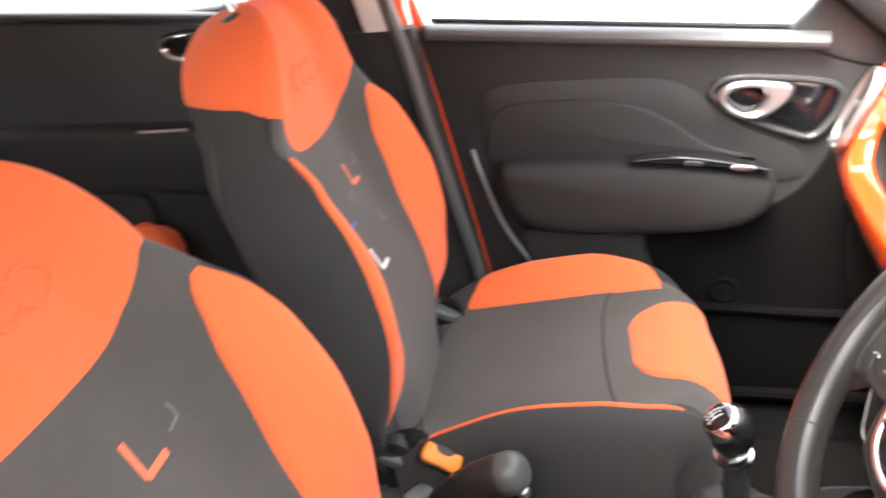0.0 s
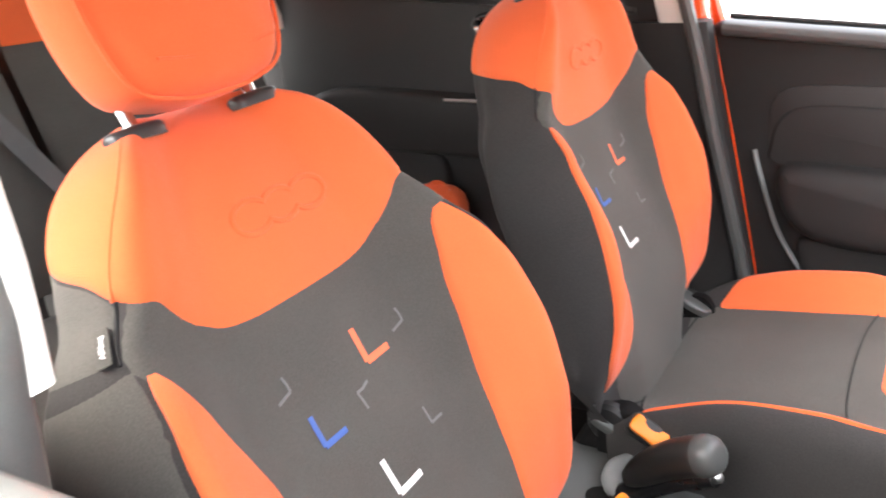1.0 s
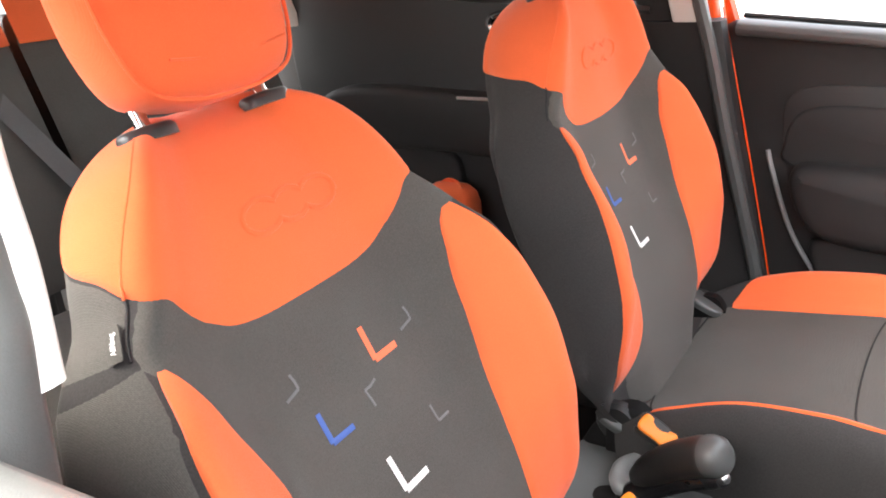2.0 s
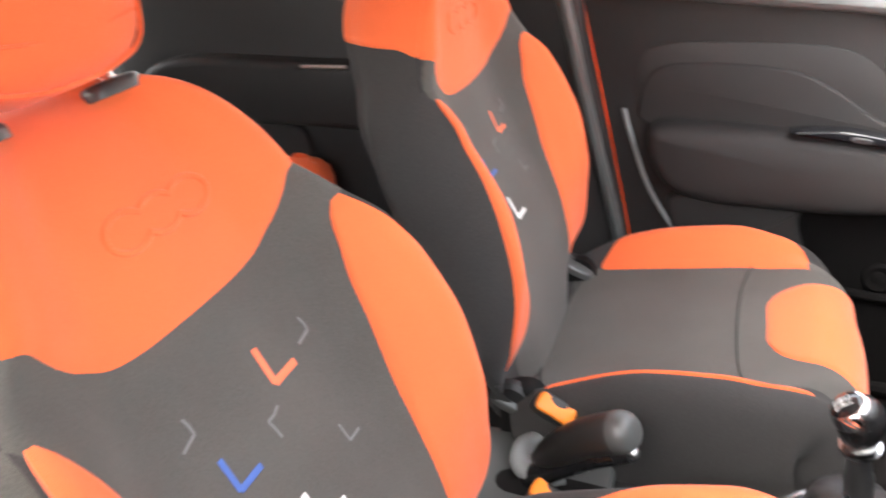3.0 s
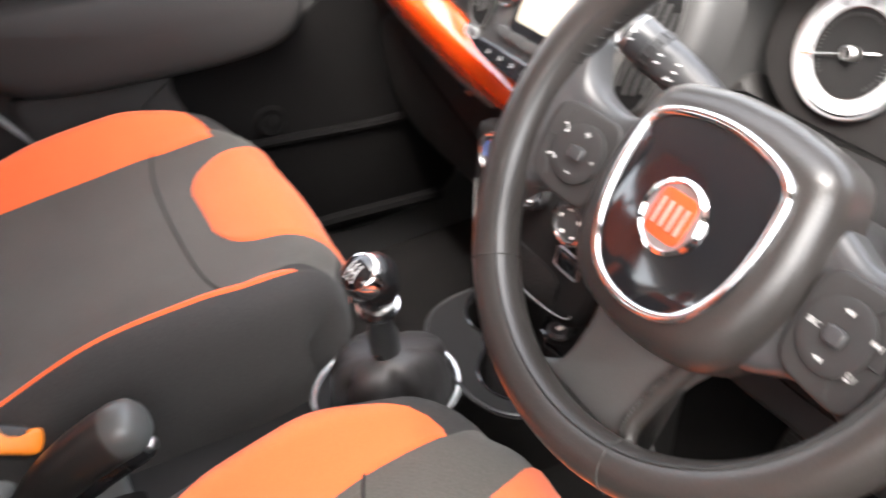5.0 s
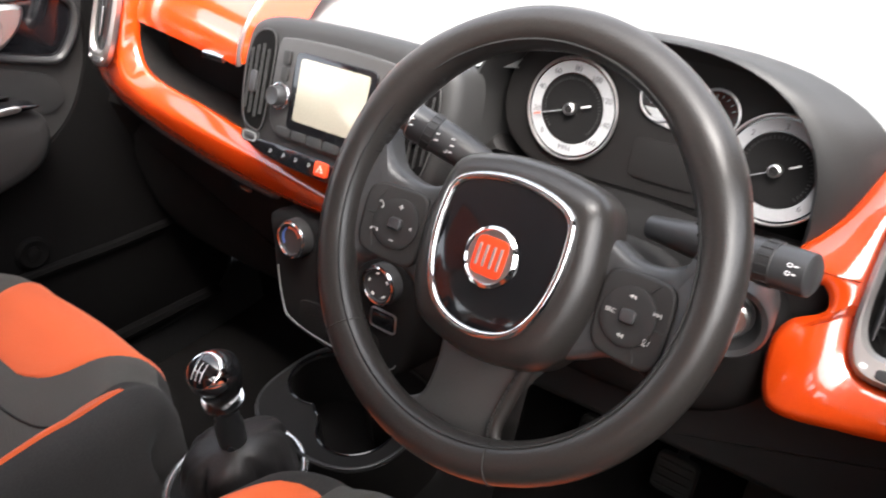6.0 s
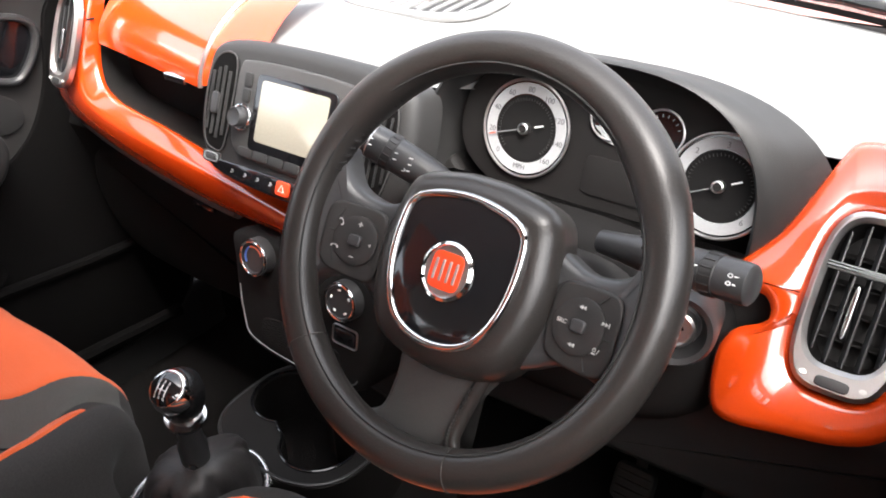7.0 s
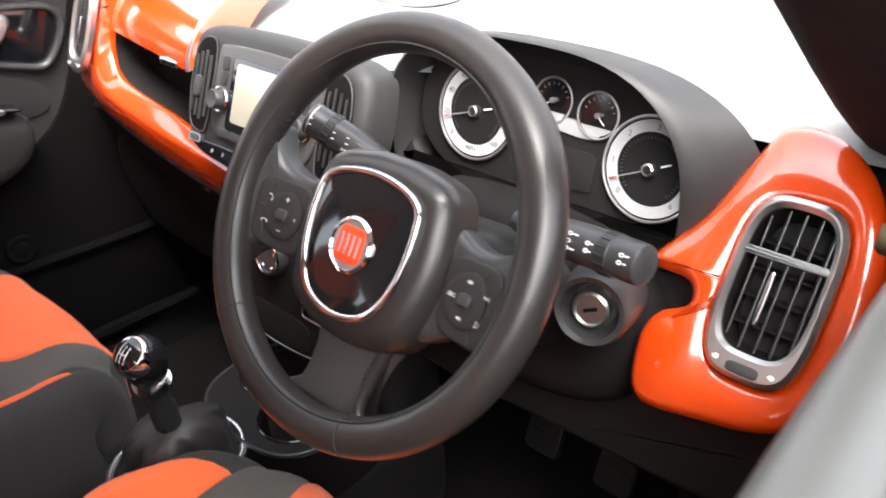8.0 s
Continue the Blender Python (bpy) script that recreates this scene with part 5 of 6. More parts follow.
dial(-0.100, 0.002, 0.0475, 46, ["0", "20", "40", "60", "80", "100", "120", "140", "160"], 198, "MPH", "speedometer")
dial(0.110, -0.006, 0.0455, 40, ["0", "1", "2", "3", "4", "5", "6"], 205, "", "rev_counter")
for x, y, aim in ((-0.008, 0.033, 215), (0.045, 0.029, -40)):
    f = CL @ Matrix.Translation((x, y, 0.0))
    d = part("small_gauge", xf(lathe([(0.0225, 0.0), (0.0225, 0.003), (0.0205, 0.003), (0.020, 0.0015), (0.001, 0.0015)], 36), f), GLOSSBLACK, clus, "small silver-rimmed gauge")
    part("bezel", xf(tube([(0.0222 * math.cos(q), 0.0222 * math.sin(q), 0.0035) for q in [2 * math.pi * j / 40 for j in range(40)]], 0.0012, 8, True), f), SATIN, d, "thin silver bezel")
    sect = [(0.0195 * math.cos(radians(a)), 0.0195 * math.sin(radians(a))) for a in range(215, 326, 10)]
    part("silver_band", xf(slab(sect, 0.0012, 0.0003, 0.0016), f), DIAL, d, "silver lower field")
    part("ticks", xf(join(*[xf(rbox(0.0028, 0.0006, 0.0004, 0.0001), Matrix.Translation((0.0165 * math.cos(radians(a)), 0.0165 * math.sin(radians(a)), 0.0026)) @ pose(0, 0, 0, 0, 0, a)) for a in range(20, 161, 20)]), f), PRINT, d)
    part("needle", xf(xf(rbox(0.014, 0.0010, 0.0008, 0.0002), Matrix.Translation((0.005 * math.cos(radians(aim)), 0.005 * math.sin(radians(aim)), 0.005)) @ pose(0, 0, 0, 0, 0, aim)), f), WHITEINK, d)
    part("hub", xf(lathe([(0.0028, 0.0015), (0.0028, 0.006), (0.0005, 0.0065)], 16), f), SATIN, d)
part("gauge_link", xf(slab(outline([(-0.018, 0.014), (0.018, 0.020), (0.050, 0.010), (0.045, 0.005), (0.018, 0.004), (-0.012, 0.009)], 4), 0.003, 0.001), CL), DIAL, clus, "silver bridge between the small gauges")
part("display", xf(xf(slab(squircle(0.040, 0.020, 8, 28), 0.002, 0.0006), pose(0.012, -0.028, 0)), CL), CLUSTER, clus, "dark trip display")

# ---------- steering column, stalks, ignition ----------
col = thing("steering_column", (0.60, -0.357, 1.05), "black steering column shroud with stalks and ignition lock", "steering column")
ax = Vector((-0.831, 0, 0.557)).normalized()
c0 = Vector((0.4596, -0.36, 1.128))
part("shroud", loft([[c0 - ax * t + Vector((0, 0, 1)) * (b * hh - dz) + Vector((0, 1, 0)) * a * ww for a, b in squircle(1, 1, 3, 28)] for t, ww, hh, dz in ((0.045, 0.055, 0.045, 0.0), (0.06, 0.075, 0.055, 0.004), (0.14, 0.085, 0.062, 0.012), (0.24, 0.095, 0.07, 0.02))]), PLASTIC, col, sharp=50)
for sg, tip in ((1, (0.548, -0.190, 1.164)), (-1, (0.556, -0.562, 1.130))):
    root = Vector((0.575, -0.357 + sg * 0.07, 1.115))
    tp = Vector(tip)
    d = (tp - root)
    rad = [0.010, 0.0125, 0.0145, 0.0160, 0.0168, 0.0168, 0.0162, 0.0135]
    ts = [0, 0.18, 0.30, 0.42, 0.55, 0.93, 0.985, 1.0]
    s = part("stalk", tube([root + d * t for t in ts], rad, 20), SOFT, col, "black control stalk")
    part("turn_ring", tube([root + d * t for t in (0.715, 0.72, 0.80, 0.805)], [0.0168, 0.0176, 0.0176, 0.0168], 20), PLASTIC, s)
    for k in range(16):
        q = 2 * math.pi * k / 16
        e1 = d.normalized().orthogonal().normalized()
        e2 = d.normalized().cross(e1)
        rr_ = (e1 * math.cos(q) + e2 * math.sin(q)) * 0.0176
        part("grip_rib", tube([root + d * 0.728 + rr_, root + d * 0.792 + rr_], 0.0007, 5), PLASTIC, s)
    side = Vector((-0.85, 0, 0.52))
    for k, (t, n_) in enumerate(((0.50, 3), (0.64, 2), (0.88, 2))):
        for i_ in range(n_):
            p = root + d * (t + 0.012) + side.normalized() * 0.0169 + Vector((0.52, 0, 0.85)) * (0.006 * (i_ - (n_ - 1) / 2))
            part("stalk_mark", xf(join(xf(slab(squircle(0.0024, 0.0006, 4, 12), 0.0004, 0.0001), pose(0.0042, 0, 0)), xf(ringplate(squircle(0.0020, 0.0017, 2, 16), squircle(0.0013, 0.0011, 2, 16), 0.0004, 0.0001), pose(-0.001, 0, 0))), frame_of(p, side)), WHITEINK, s)
    if sg > 0:
        part("tip_line", tube([tp - d.normalized() * 0.006 + (d.normalized().orthogonal().normalized() * math.cos(q) + d.normalized().cross(d.normalized().orthogonal().normalized()) * math.sin(q)) * 0.0163 for q in [2 * math.pi * j / 24 for j in range(24)]], 0.0008, 6, True), SATIN, s)
IG = frame_of((0.580, -0.500, 1.050), (-1, -0.25, 0.25), (0, 0, 1))
part("lock_cup", xf(lathe([(0.036, -0.05), (0.034, 0.0), (0.031, 0.006), (0.026, 0.004), (0.020, -0.012), (0.001, -0.012)], 32), IG), SOFT, col, "black cup round the ignition lock")
lk = part("lock_barrel", xf(lathe([(0.0165, -0.012), (0.0165, 0.001), (0.014, 0.003), (0.0125, 0.0015), (0.001, 0.0015)], 30), IG), SATIN, col, "silver ignition lock")
part("key_slot", xf(xf(rbox(0.013, 0.0035, 0.002, 0.0008), pose(0, 0, 0.002, 0, 0, 20)), IG), GLOSSBLACK, lk)
part("column_cover", xf(slab(outline([(-0.17, 0.02), (-0.10, 0.075), (0.08, 0.075), (0.16, 0.03), (0.165, -0.06), (0.08, -0.11), (-0.1, -0.11), (-0.17, -0.06)], 5), 0.09, 0.03, -0.09), frame_of((0.625, -0.36, 1.0), (-1, 0, 0.2))), DEEP, col)
part("knee_panel", xf(slab(outline([(-0.34, 0.06), (0.0, 0.05), (0.34, 0.075), (0.36, 0.0), (0.33, -0.10), (0, -0.13), (-0.26, -0.12)], 5), 0.06, 0.025, -0.06), frame_of((0.655, -0.40, 0.90), (-1, 0, -0.15))), SOFT, col, "black knee panel")

# ---------- steering wheel ----------
WM = frame_of((0.456, -0.3645, 1.139), (-0.831, 0, 0.557), (0.557, 0, 0.831))
wheel = thing("steering_wheel", (0, 0, 0), "black leather steering wheel with chrome-ringed hub and thumb keys", "steering wheel", m=WM)
R = 0.1635
NR = 96
path, rads = [], []
for i in range(NR):
    q = 2 * math.pi * i / NR
    th = 0.0166 + 0.0022 * (math.exp(-((math.degrees(q) - 38) / 14) ** 2) + math.exp(-((math.degrees(q) - 142) / 14) ** 2))
    path.append((R * math.cos(q), R * math.sin(q), 0))
    rads.append(th)
rim = part("rim", tube(path, rads, 18, True, flat=1.08), LEATHER, wheel, "black leather rim")
part("rim_seam", tube([((R - 0.0125) * math.cos(2 * math.pi * i / NR), (R - 0.0125) * math.sin(2 * math.pi * i / NR), 0.0128) for i in range(NR)], 0.0009, 6, True), SEAM, rim)
for deg in (26, 154, 224, 289):
    q = radians(deg)
    part("cross_stitch", tube([((R + 0.0172 * math.cos(e)) * math.cos(q), (R + 0.0172 * math.cos(e)) * math.sin(q), 0.0184 * math.sin(e)) for e in [2 * math.pi * j / 24 for j in range(24)]], 0.0005, 6, True), STITCH, rim, "grey cross stitching")
for deg0 in (150, 30):
    for k in range(12):
        q = radians(deg0 + (k - 5.5) * 3)
        part("stitch", tube([((R - 0.0165) * math.cos(q + 0.008), (R - 0.0165) * math.sin(q + 0.008), 0.004), ((R - 0.0185) * math.cos(q), (R - 0.0185) * math.sin(q), 0.0), ((R - 0.0165) * math.cos(q - 0.008), (R - 0.0165) * math.sin(q - 0.008), -0.004)], 0.0006, 5), SEAM, rim)
DOWN = Matrix.Translation((0, -0.020, -0.028))
hubo = outline([(-0.078, 0.035), (-0.066, 0.072), (-0.03, 0.084), (0.0, 0.086), (0.03, 0.084), (0.066, 0.072), (0.078, 0.035), (0.080, -0.005), (0.070, -0.045), (0.048, -0.066), (0.0, -0.074), (-0.048, -0.066), (-0.070, -0.045), (-0.080, -0.005)], 5)
hub = part("hub", xf(slab(hubo, 0.045, 0.022, -0.012, 0.004, 6), DOWN), LEATHER, wheel, "soft black hub cover", sharp=60)
co = outline([(-0.056, 0.030), (-0.046, 0.056), (0.0, 0.066), (0.046, 0.056), (0.056, 0.030), (0.052, -0.012), (0.034, -0.042), (0.0, -0.052), (-0.034, -0.042), (-0.052, -0.012)], 6)
part("chrome_ring", xf(tube([(x, y, 0.036) for x, y in co], 0.0034, 10, True), DOWN), CHROME, hub, "chrome ring")
part("gloss_plate", xf(slab(inset(co, 0.002), 0.004, 0.001, 0.0325, 0.002), DOWN), GLOSSBLACK, hub, "gloss black plate")
bd = part("badge_rim", xf(xf(lathe([(0.0235, 0.036), (0.0235, 0.040), (0.021, 0.042), (0.0195, 0.040)], 36), pose(0, 0.006, 0)), DOWN), CHROME, hub, "chrome rim of the round badge")
part("badge_disc", xf(xf(lathe([(0.0195, 0.036), (0.0195, 0.0405), (0.001, 0.0408)], 32), pose(0, 0.006, 0)), DOWN), SATIN, bd)
part("badge_shield", xf(xf(slab(squircle(0.0145, 0.0150, 5, 28), 0.0012, 0.0004, 0.0402), pose(0, 0.006, 0)), DOWN), REDPL, bd, "orange-red badge field")
for x in (-0.0095, -0.0032, 0.0032, 0.0095):
    part("badge_bar", xf(xf(xf(rbox(0.0022, 0.017, 0.001, 0.0003), pose(x, 0.006, 0.0418)), Matrix.Identity(4)), DOWN), SATIN, bd)


def to_rim(geo):
    """Bends a spoke's outer end up towards the rim."""
    return [(p[0], p[1], p[2] + 0.020 * max(0.0, (abs(p[0]) - 0.095) / 0.06) ** 2) for p in geo[0]], geo[1]


# spokes
for sx in (-1, 1):
    o = outline([(sx * 0.060, 0.046), (sx * 0.10, 0.040), (sx * 0.132, 0.048), (sx * 0.150, 0.078), (sx * 0.163, 0.03), (sx * 0.163, -0.022), (sx * 0.153, -0.058), (sx * 0.136, -0.037), (sx * 0.10, -0.033), (sx * 0.060, -0.044)], 6)
    sp = part("spoke", xf(to_rim(slab(o, 0.026, 0.010, -0.014, 0.0006)), DOWN), SOFT, wheel, "black plastic side spoke", sharp=60)
    pod = part("key_pad", xf(to_rim(xf(slab(outline([(-0.027, 0.027), (0.0, 0.031), (0.024, 0.027), (0.029, 0.0), (0.027, -0.028), (0.004, -0.033), (-0.024, -0.027), (-0.030, 0.0)], 5), 0.006, 0.003, 0, 0.0003), pose(sx * 0.111, 0.001, 0.010))), DOWN), TRIM, sp, "dark thumb key pad")
    part("pad_round", xf(to_rim(xf(lathe([(0.0215, 0), (0.0215, 0.0025), (0.0205, 0.003), (0.015, 0.003), (0.009, 0.003), (0.0005, 0.003)], 30), pose(sx * 0.108, 0.001, 0.0155))), DOWN), PLASTIC, pod)
    part("centre_key", xf(to_rim(xf(slab(squircle(0.006, 0.005, 4, 20), 0.004, 0.0015), pose(sx * 0.108, 0.001, 0.0182))), DOWN), SOFT, pod)
    def mark(geo, x, y, turn=0.0):
        part("key_mark", xf(to_rim(xf(geo, pose(sx * 0.108 + x, 0.001 + y, 0.0188, 0, 0, turn))), DOWN), PRINT, pod)

    dash_ = rbox(0.0042, 0.0011, 0.0004, 0.0001)
    wedge = slab([(-0.0016, -0.0016), (0.0014, 0.0), (-0.0016, 0.0016)], 0.0004, 0.0001)
    if sx < 0:
        # volume and telephone keys
        mark(join(dash_, xf(dash_, pose(0, 0, 0, 0, 0, 90))), 0.0, 0.0145)
        mark(dash_, 0.0, -0.0145)
        mark(wedge, 0.0145, 0.0, 180)
        handset = tube(smooth_path([(-0.0028, -0.0010, 0), (-0.0024, 0.0006, 0), (0, 0.0013, 0), (0.0024, 0.0006, 0), (0.0028, -0.0010, 0)], 4), [0.0004 if 4 < k < 12 else 0.0007 for k in range(17)], 6)
        mark(handset, -0.0175, 0.012, -60)
        mark(handset, -0.0175, -0.010, 0)
        seams = (((-0.028, 0.003), (-0.0225, 0.003)), ((-0.019, 0.0245), (-0.0225, 0.014)), ((-0.017, -0.024), (-0.0215, -0.012)))
    else:
        # source and track keys
        mark(words("SRC", 0.0046), -0.0142, 0.0)
        for y_, turn in ((0.0142, 180), (-0.0142, 180)):
            mark(join(wedge, xf(wedge, pose(0.0028, 0, 0))), 0.0, y_, turn)
        mark(join(wedge, xf(wedge, pose(0.0028, 0, 0)), xf(rbox(0.0007, 0.0036, 0.0004, 0.0001), pose(0.0048, 0, 0))), 0.0195, 0.0085)
        mark(join(xf(ringplate(squircle(0.0014, 0.0016, 2, 14), squircle(0.0009, 0.0011, 2, 14), 0.0004, 0.0001), pose(0, 0.0014, 0)), xf(rbox(0.0034, 0.0012, 0.0004, 0.0001), pose(0, -0.0014, 0)), xf(rbox(0.0006, 0.0040, 0.0004, 0.0001), pose(0.0034, 0.0008, 0, 0, 0, -20))), 0.0185, -0.0125)
        seams = (((0.0205, -0.002), (0.029, -0.002)), ((0.010, 0.0205), (0.016, 0.0275)), ((0.010, -0.0205), (0.014, -0.029)))
    for (xa, ya), (xb, yb) in seams:
        part("key_gap", xf(to_rim(xf(tube([(xa, ya, 0.0), (xb, yb, 0.0)], 0.0006, 6), pose(sx * 0.108, 0.001, 0.0163))), DOWN), INK, pod)
bs = outline([(-0.040, -0.055), (0.0, -0.055), (0.048, -0.055), (0.039, -0.082), (0.034, -0.105), (0.036, -0.122), (0.055, -0.140), (0.0, -0.146), (-0.060, -0.138), (-0.044, -0.122), (-0.040, -0.095)], 5)
lowsp = part("lower_spoke", xf(slab(bs, 0.018, 0.006, -0.016), DOWN), SPOKEGREY, wheel, "satin black lower spoke", sharp=60)
edge_path = smooth_path([(0.044, -0.062, 0.006), (0.035, -0.10, 0.004), (0.034, -0.124, 0.004), (0.050, -0.142, 0.004)], 8)
part("spoke_edge", xf(tube(edge_path, 0.006, 10), DOWN), LEATHER, lowsp, "leather edge of the lower spoke")
for p in edge_path[3:22]:
    part("stitch", xf(tube([p + Vector((-0.0046, 0.0010, 0.0046)), p + Vector((-0.0010, -0.0006, 0.0064))], 0.0006, 5), DOWN), STITCH, lowsp)

# ---------- pedals ----------
for nm, y in (("clutch_pedal", -0.24), ("brake_pedal", -0.37), ("accelerator_pedal", -0.50)):
    pd = thing(nm, (0.86, y, FLOOR), "black ribbed rubber foot pedal", "pedal", group="pedals")
    fr = frame_of((0.88, y, 0.52), (-1, 0, 0.45))
    part("pad", xf(slab(squircle(0.032, 0.03 if "acc" not in nm else 0.06, 6, 28), 0.014, 0.004), fr), RUBBER, pd)
    for k in range(4):
        part("rib", xf(xf(rbox(0.052, 0.004, 0.003, 0.001), pose(0, -0.02 + 0.013 * k, 0.0145)), fr), RUBBER, pd)
    part("arm", tube([(0.89, y, 0.52), (0.93, y, 0.62), (0.96, y, 0.78)], 0.009, 8), SOFT, pd)

# ---------- centre console ----------
CY = 0.0
cons = thing("centre_console", (0.3, CY, FLOOR), "black centre console between the front seats with cup holders", "console")
part("tunnel", loft([[(x, CY + a * w_, FLOOR + (b * 0.5 + 0.5) * (h_ - FLOOR)) for a, b in squircle(1, 1, 6, 32)] for x, w_, h_ in ((-0.30, 0.100, 0.67), (-0.12, 0.100, 0.695), (0.08, 0.100, 0.685), (0.25, 0.110, 0.675), (0.42, 0.125, 0.675), (0.455, 0.125, 0.672), (0.46, 0.125, 0.606), (0.66, 0.125, 0.610), (0.68, 0.125, 0.72), (0.76, 0.125, 0.82))]), PLASTIC, cons, "black grained console body", sharp=40)
part("rear_plate", xf(slab(outline([(-0.10, -0.085), (-0.10, 0.085), (0.05, 0.09), (0.11, 0.06), (0.11, -0.06), (0.05, -0.09)], 5), 0.02, 0.008), Matrix.Translation((-0.02, CY + 0.01, 0.688))), CONSOLE, cons, "grey plastic plate round the handbrake")
part("brake_slot", xf(slab(outline([(-0.03, -0.022), (-0.035, 0.022), (0.10, 0.018), (0.12, 0.0), (0.10, -0.018)], 5), 0.003, 0.001), Matrix.Translation((-0.01, CY - 0.03, 0.707))), CARPET, cons)
# cup holder plate
CUPS = ((0.588, CY + 0.035, 0.052), (0.545, CY - 0.062, 0.050), (0.566, CY - 0.015, 0.036))
rim_o = [(0.568 + x, CY - 0.02 + y) for x, y in squircle(0.104, 0.120, 2.8, 72)]
well = []
for x, y in rim_o:
    q = math.atan2(y - (CY - 0.015), x - 0.566)
    best = 0.0
    for cx, cy, r in CUPS:
        ux, uy = cx - 0.566, cy - (CY - 0.015)
        a_, b_ = ux * math.cos(q) + uy * math.sin(q), ux * math.sin(q) - uy * math.cos(q)
        if abs(b_) < r:
            best = max(best, a_ + math.sqrt(r * r - b_ * b_))
    well.append((0.566 + best * math.cos(q), CY - 0.015 + best * math.sin(q)))
cup = part("cup_plate", ringplate(rim_o, well, 0.098, 0.004, 0.602), CLUSTER, cons, "satin black plate with two joined cup wells")
part("outer_lip", tube([(x, y, 0.699) for x, y in inset(rim_o, 0.003)], 0.0026, 8, True), SOFT, cup, "satin outer lip")
part("cup_floor", slab(inset(well, -0.002), 0.006, 0.002, 0.606), CARPET, cup, "dark floor of the cup wells")
part("cup_lip", tube([(x, y, 0.7005) for x, y in inset(well, -0.003)], 0.0022, 8, True), GLOSSBLACK, cup, "glossy lip of the cup wells")
bt = part("socket_cap", xf(lathe([(0.016, 0.0), (0.016, 0.008), (0.013, 0.011), (0.001, 0.011)], 26), Matrix.Translation((0.620, CY - 0.035, 0.697))), SOFT, cup, "black round socket cap")
part("cap_mark", xf(rbox(0.009, 0.006, 0.0005, 0.0002), Matrix.Translation((0.620, CY - 0.035, 0.7085))), WHITEINK, bt)

# gear lever with boot and chrome ring
RX, RY, RZ = 0.394, -0.003, 0.693
gear = thing("gear_lever", (RX, RY, RZ - 0.02), "gear lever with chrome-capped black knob and leather boot", "gear lever")
part("boot_plate", xf(lathe([(0.084, 0.0), (0.084, 0.004), (0.05, 0.006)], 40), Matrix.Translation((RX, RY, RZ - 0.008)) @ Matrix.Diagonal((1, 0.9, 1, 1))), PLASTIC, gear)
part("boot_ring", tube([(RX + 0.088 * math.cos(q), RY + 0.079 * math.sin(q), RZ + 0.002) for q in [2 * math.pi * j / 48 for j in range(48)]], 0.0055, 10, True), SILVERCAP, gear, "chrome ring round the boot")
kt = Vector((0.370, -0.060, 0.897))
rt = Vector((0.400, -0.005, 0.685))


def boot_pt(a, b):
    q = 2 * math.pi * a
    c = rt + (kt - rt) * (0.47 * b)
    r = 0.061 * (1 - b ** 2.2) ** 0.75 + 0.0125
    deep = math.sin(math.pi * b) ** 0.7
    fold = 1 + 0.05 * math.sin(3 * q + 1.2 + 2.0 * b) * deep - 0.17 * (1 - abs(math.sin(2.5 * q + 0.4 + 1.1 * b))) ** 3 * deep - 0.06 * (1 - abs(math.sin(5.5 * q + 1.0 - 1.6 * b))) ** 3 * deep
    p = c + Vector((math.cos(q) * r * fold, math.sin(q) * r * 0.9 * fold, 0.016 * math.sin(math.pi * b) + 0.004 * math.sin(2 * q + 4 * b) * math.sin(math.pi * b)))
    return tuple(p)


part("boot", gridsurf(boot_pt, 72, 24), BOOTHIDE, gear, "creased black leather boot", sharp=80)
dv = (kt - rt).normalized()
part("collar", tube([kt - dv * 0.125, kt - dv * 0.085, kt - dv * 0.075, kt - dv * 0.04], [0.0165, 0.0165, 0.014, 0.0125], 18), SOFT, gear, "black sleeve on the lever")
part("boot_clip", xf(lathe([(0.006, -0.003), (0.006, 0.003), (0.002, 0.005)], 16), frame_of(kt - dv * 0.115 + Vector((-0.012, -0.011, 0)), (-0.7, -0.7, 0))), CHROME, gear)
KM = frame_of(kt, dv, (1, 0, 0))
kb = part("knob", xf(lathe([(0.013, -0.034), (0.0165, -0.024), (0.021, -0.012), (0.0245, 0.002), (0.0255, 0.016), (0.0235, 0.029), (0.017, 0.039), (0.008, 0.043), (0.001, 0.0435)], 36), KM), KNOBBLACK, gear, "satin black gear knob")
part("chrome_collar", xf(lathe([(0.016, -0.036), (0.0215, -0.0335), (0.0232, -0.030), (0.0222, -0.027), (0.016, -0.0265)], 36), KM), CHROME, kb, "chrome collar")
cd = Vector((-0.580, -0.176, 0.795)).normalized()
KC = frame_of(kt + dv * 0.012 + cd * 0.0185, cd, (0.75, 0.1, 0.45))
part("knob_cap", xf(lathe([(0.0245, -0.007), (0.0240, -0.001), (0.0218, 0.0055), (0.0195, 0.0092), (0.018, 0.0102), (0.001, 0.0118)], 36), KC), CHROME, kb, "polished cap with the shift pattern")


def domed(geo, lift=0.0):
    """Lays flat geometry on the cap's dome."""
    return [(p[0], p[1], p[2] + lift + 0.0155 + 0.0068 * (1 - (p[0] ** 2 + (p[1] + 0.001) ** 2) / 0.0180 ** 2)) for p in geo[0]], geo[1]


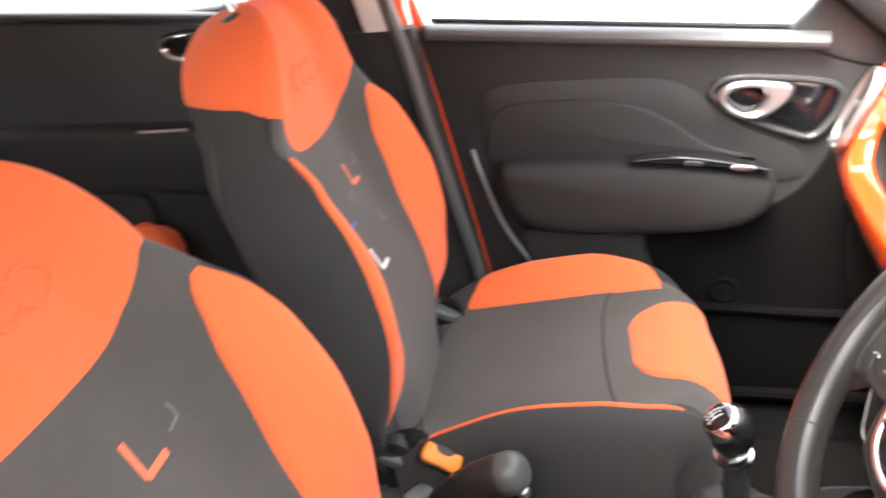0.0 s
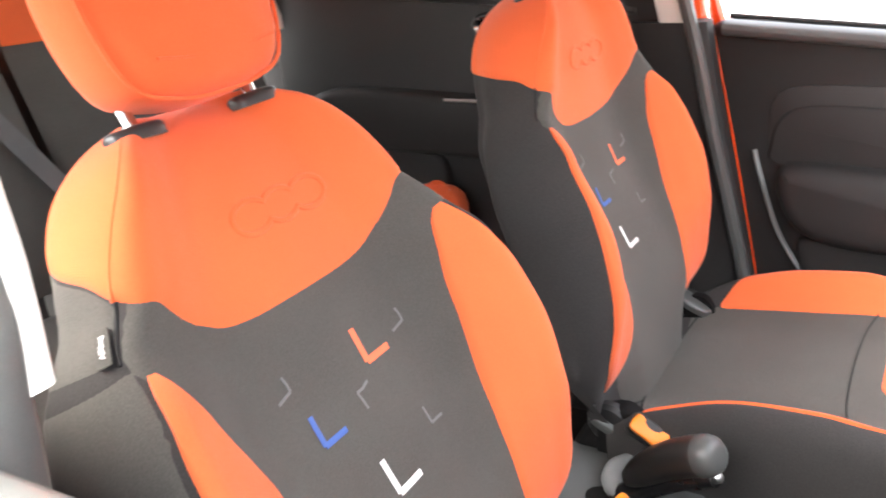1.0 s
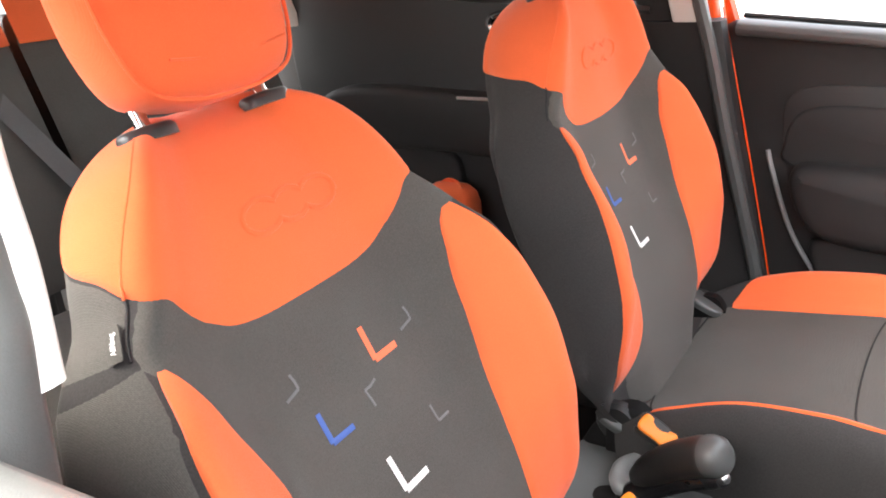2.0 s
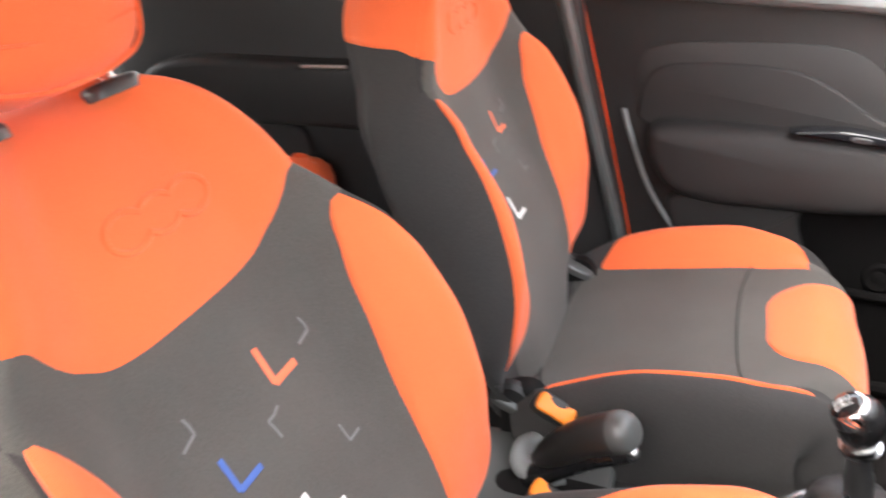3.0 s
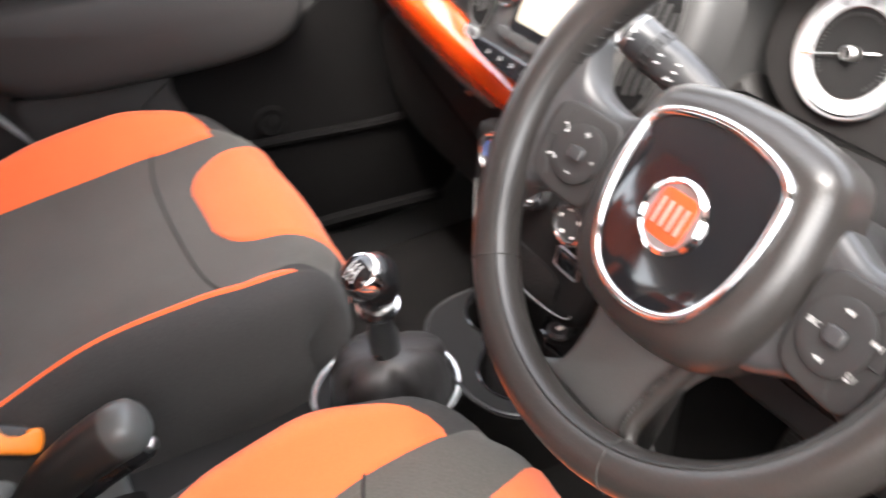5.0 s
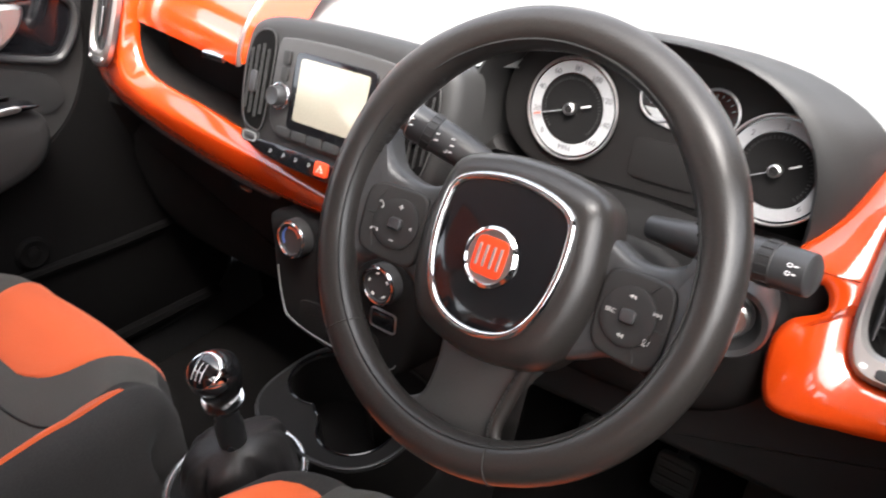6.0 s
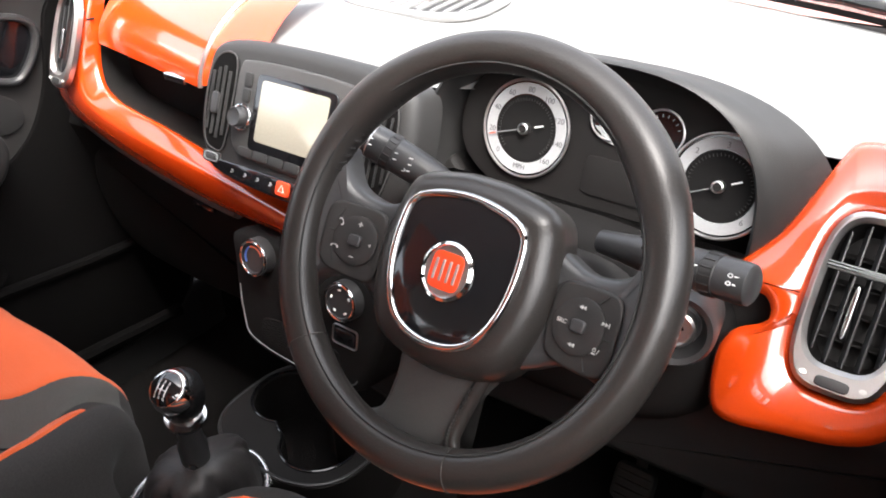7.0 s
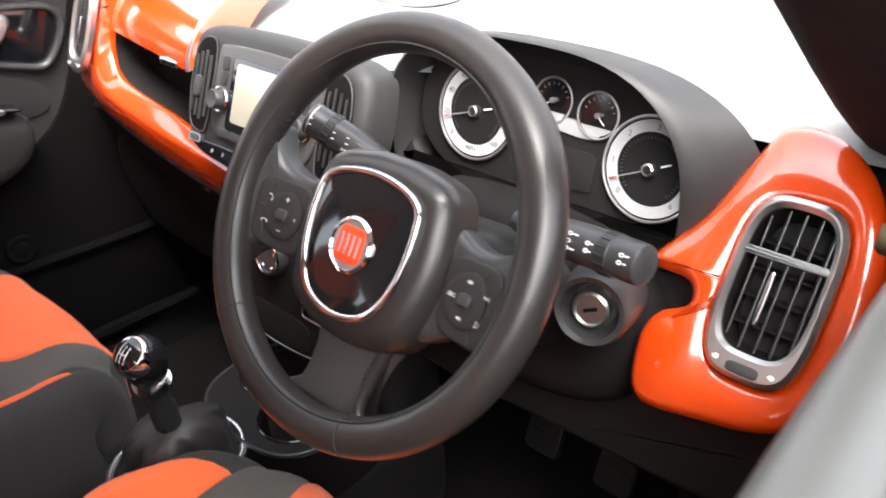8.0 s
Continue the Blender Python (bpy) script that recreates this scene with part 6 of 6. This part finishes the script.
part("pattern_plate", xf(domed(xf(lathe([(0.0178 * k / 8, 0.0) for k in range(8, 0, -1)] + [(0.0004, 0.0)], 32), pose(0, -0.001, 0)), -0.0055), KC), GLOSSBLACK, kb, "domed gloss black plate")
bars = [(x, -0.003, 0.0010, 0.0115) for x in (-0.0055, 0.0, 0.0055)] + [(0, -0.003, 0.012, 0.0010)]
part("pattern_lines", xf(domed(join(*[xf(rbox(w_, h_, 0.0005, 0.0002), pose(x, y, 0)) for x, y, w_, h_ in bars]), -0.0050), KC), WHITEINK, kb)
for t, x, y in (("1", -0.0055, 0.0052), ("3", 0.0, 0.0052), ("5", 0.0055, 0.0052), ("2", -0.0055, -0.0112), ("4", 0.0, -0.0112), ("6", 0.0055, -0.0112)):
    part("pattern_numeral", xf(domed(xf(words(t, 0.0046), pose(x, y, 0)), -0.0050), KC), WHITEINK, kb)

# handbrake
hb = thing("handbrake", (0.0, -0.02, 0.68), "black leather handbrake lever with a silver release button", "handbrake")
h0, h1 = Vector((0.018, -0.028, 0.764)), Vector((0.131, -0.066, 0.852))
dh = h1 - h0


def along(t):
    return h0 + dh * t + Vector((0, 0, 0.010 * math.sin(math.pi * t)))


part("grip", tube([along(t) for t in (-0.10, 0, 0.12, 0.3, 0.5, 0.7, 0.84, 0.93, 0.985, 1.0)], [0.016, 0.0215, 0.0245, 0.0262, 0.0268, 0.0272, 0.0268, 0.0245, 0.018, 0.009], 26), LEATHER, hb, "black leather grip")
# a grey sleeve over the tip stands in for the grip's glossy highlight
part("grip_end", tube([along(t) for t in (0.80, 0.86, 0.93, 0.985, 1.005)], [0.0274, 0.0272, 0.0250, 0.0186, 0.0093], 26), CONSOLE, hb, "end of the grip, greyed for its glossy highlight")
low = Vector((0, -0.004, -0.030))
part("lever", tube([h0 + Vector((-0.030, 0.006, -0.052)), along(0.2) + low * 0.9, along(0.55) + low, along(0.85) + low, along(0.97) + low], [0.017, 0.0165, 0.015, 0.0135, 0.0115], 18), KNOBBLACK, hb, "scooped black underside of the lever")
part("button", xf(lathe([(0.0075, 0.0), (0.0075, 0.008), (0.0045, 0.011), (0.0005, 0.0115)], 20), frame_of(along(0.96) + low, dh)), SATIN, hb, "silver release button")
lip = smooth_path([(0.036, 0.070, 0.722), (-0.004, 0.058, 0.722), (-0.029, 0.037, 0.722), (-0.033, 0.009, 0.722), (-0.020, -0.018, 0.722), (0.008, -0.029, 0.722), (0.034, -0.018, 0.720)], 6)
part("slot_lip", tube(lip, [0.011 + 0.004 * math.sin(math.pi * k / (len(lip) - 1)) for k in range(len(lip))], 12, flat=0.9), GREYPL, hb, "pale grey lip round the lever's slot")
part("grip_seam", tube([along(t) + Vector((-0.012, -0.006, 0.0215)) for t in (0.15, 0.4, 0.6, 0.78)], 0.0008, 6), SEAM, hb)


# belt buckles
def buckle(at, long_, face, label):
    """A belt buckle whose button lies at a place, its long side along long_, facing face."""
    b = thing("belt_buckle", tuple(Vector(at) - Vector((0.03, 0, 0.08))), label, "belt buckle", group="belt buckles")
    fr = frame_of(at, face, Vector(face).cross(Vector(long_)))
    out_ = outline([(-0.026, -0.011), (0.0, -0.0125), (0.026, -0.011), (0.0265, 0.011), (0.014, 0.0115), (0.010, 0.005), (-0.010, 0.005), (-0.014, 0.0115), (-0.0265, 0.011)], 4)
    part("housing", xf(slab(squircle(0.030, 0.0165, 5, 32), 0.052, 0.005, -0.054, 0.001), fr), PLASTIC, b, "black buckle housing")
    part("button", xf(slab(out_, 0.010, 0.003, -0.003, 0.001), fr), BUCKLE, b, "bright orange release button with a tongue notch")
    part("stem", tube([fr @ Vector((0, 0, -0.05)), fr @ Vector((-0.01, 0, -0.09)), Vector(at) + Vector((-0.075, 0.0, -0.12))], 0.011, 10), PLASTIC, b)


buckle((0.012, 0.036, 0.790), (0.030, 0.014, -0.034), (0.30, -0.72, 0.62), "orange-buttoned belt buckle beside the passenger seat")
buckle((0.040, -0.118, 0.772), (0.034, -0.008, -0.012), (0.25, -0.50, 0.83), "orange-buttoned belt buckle beside the driver's seat")
# grey hinge trims, placed to give the pale highlights beside the cushions
for xb, yb, zb in ((-0.046, 0.505, 0.772), (-0.058, 0.088, 0.757), (-0.050, -0.215, 0.770)):
    tr = thing("hinge_trim", (xb, yb, 0.62), "grey plastic seat hinge trim, set where a highlight shows", "seat trim", group="hinge trims")
    part("trim", xf(slab(outline([(-0.032, -0.020), (-0.026, 0.016), (0.010, 0.022), (0.034, 0.006), (0.024, -0.018)], 5), 0.014, 0.006, -0.007, 0.002), frame_of((xb, yb, zb), (0.45, -0.3 if yb < 0.3 else -0.1, 0.85), (0, 1, 0))), CONSOLE, tr)
    part("bracket", box(xb - 0.022, xb + 0.018, yb - 0.016, yb + 0.016, 0.60, zb - 0.004, 0.006), DEEP, tr, "black plastic bracket")

for o in list(scene.objects):
    if "origin" in o:
        del o["origin"]
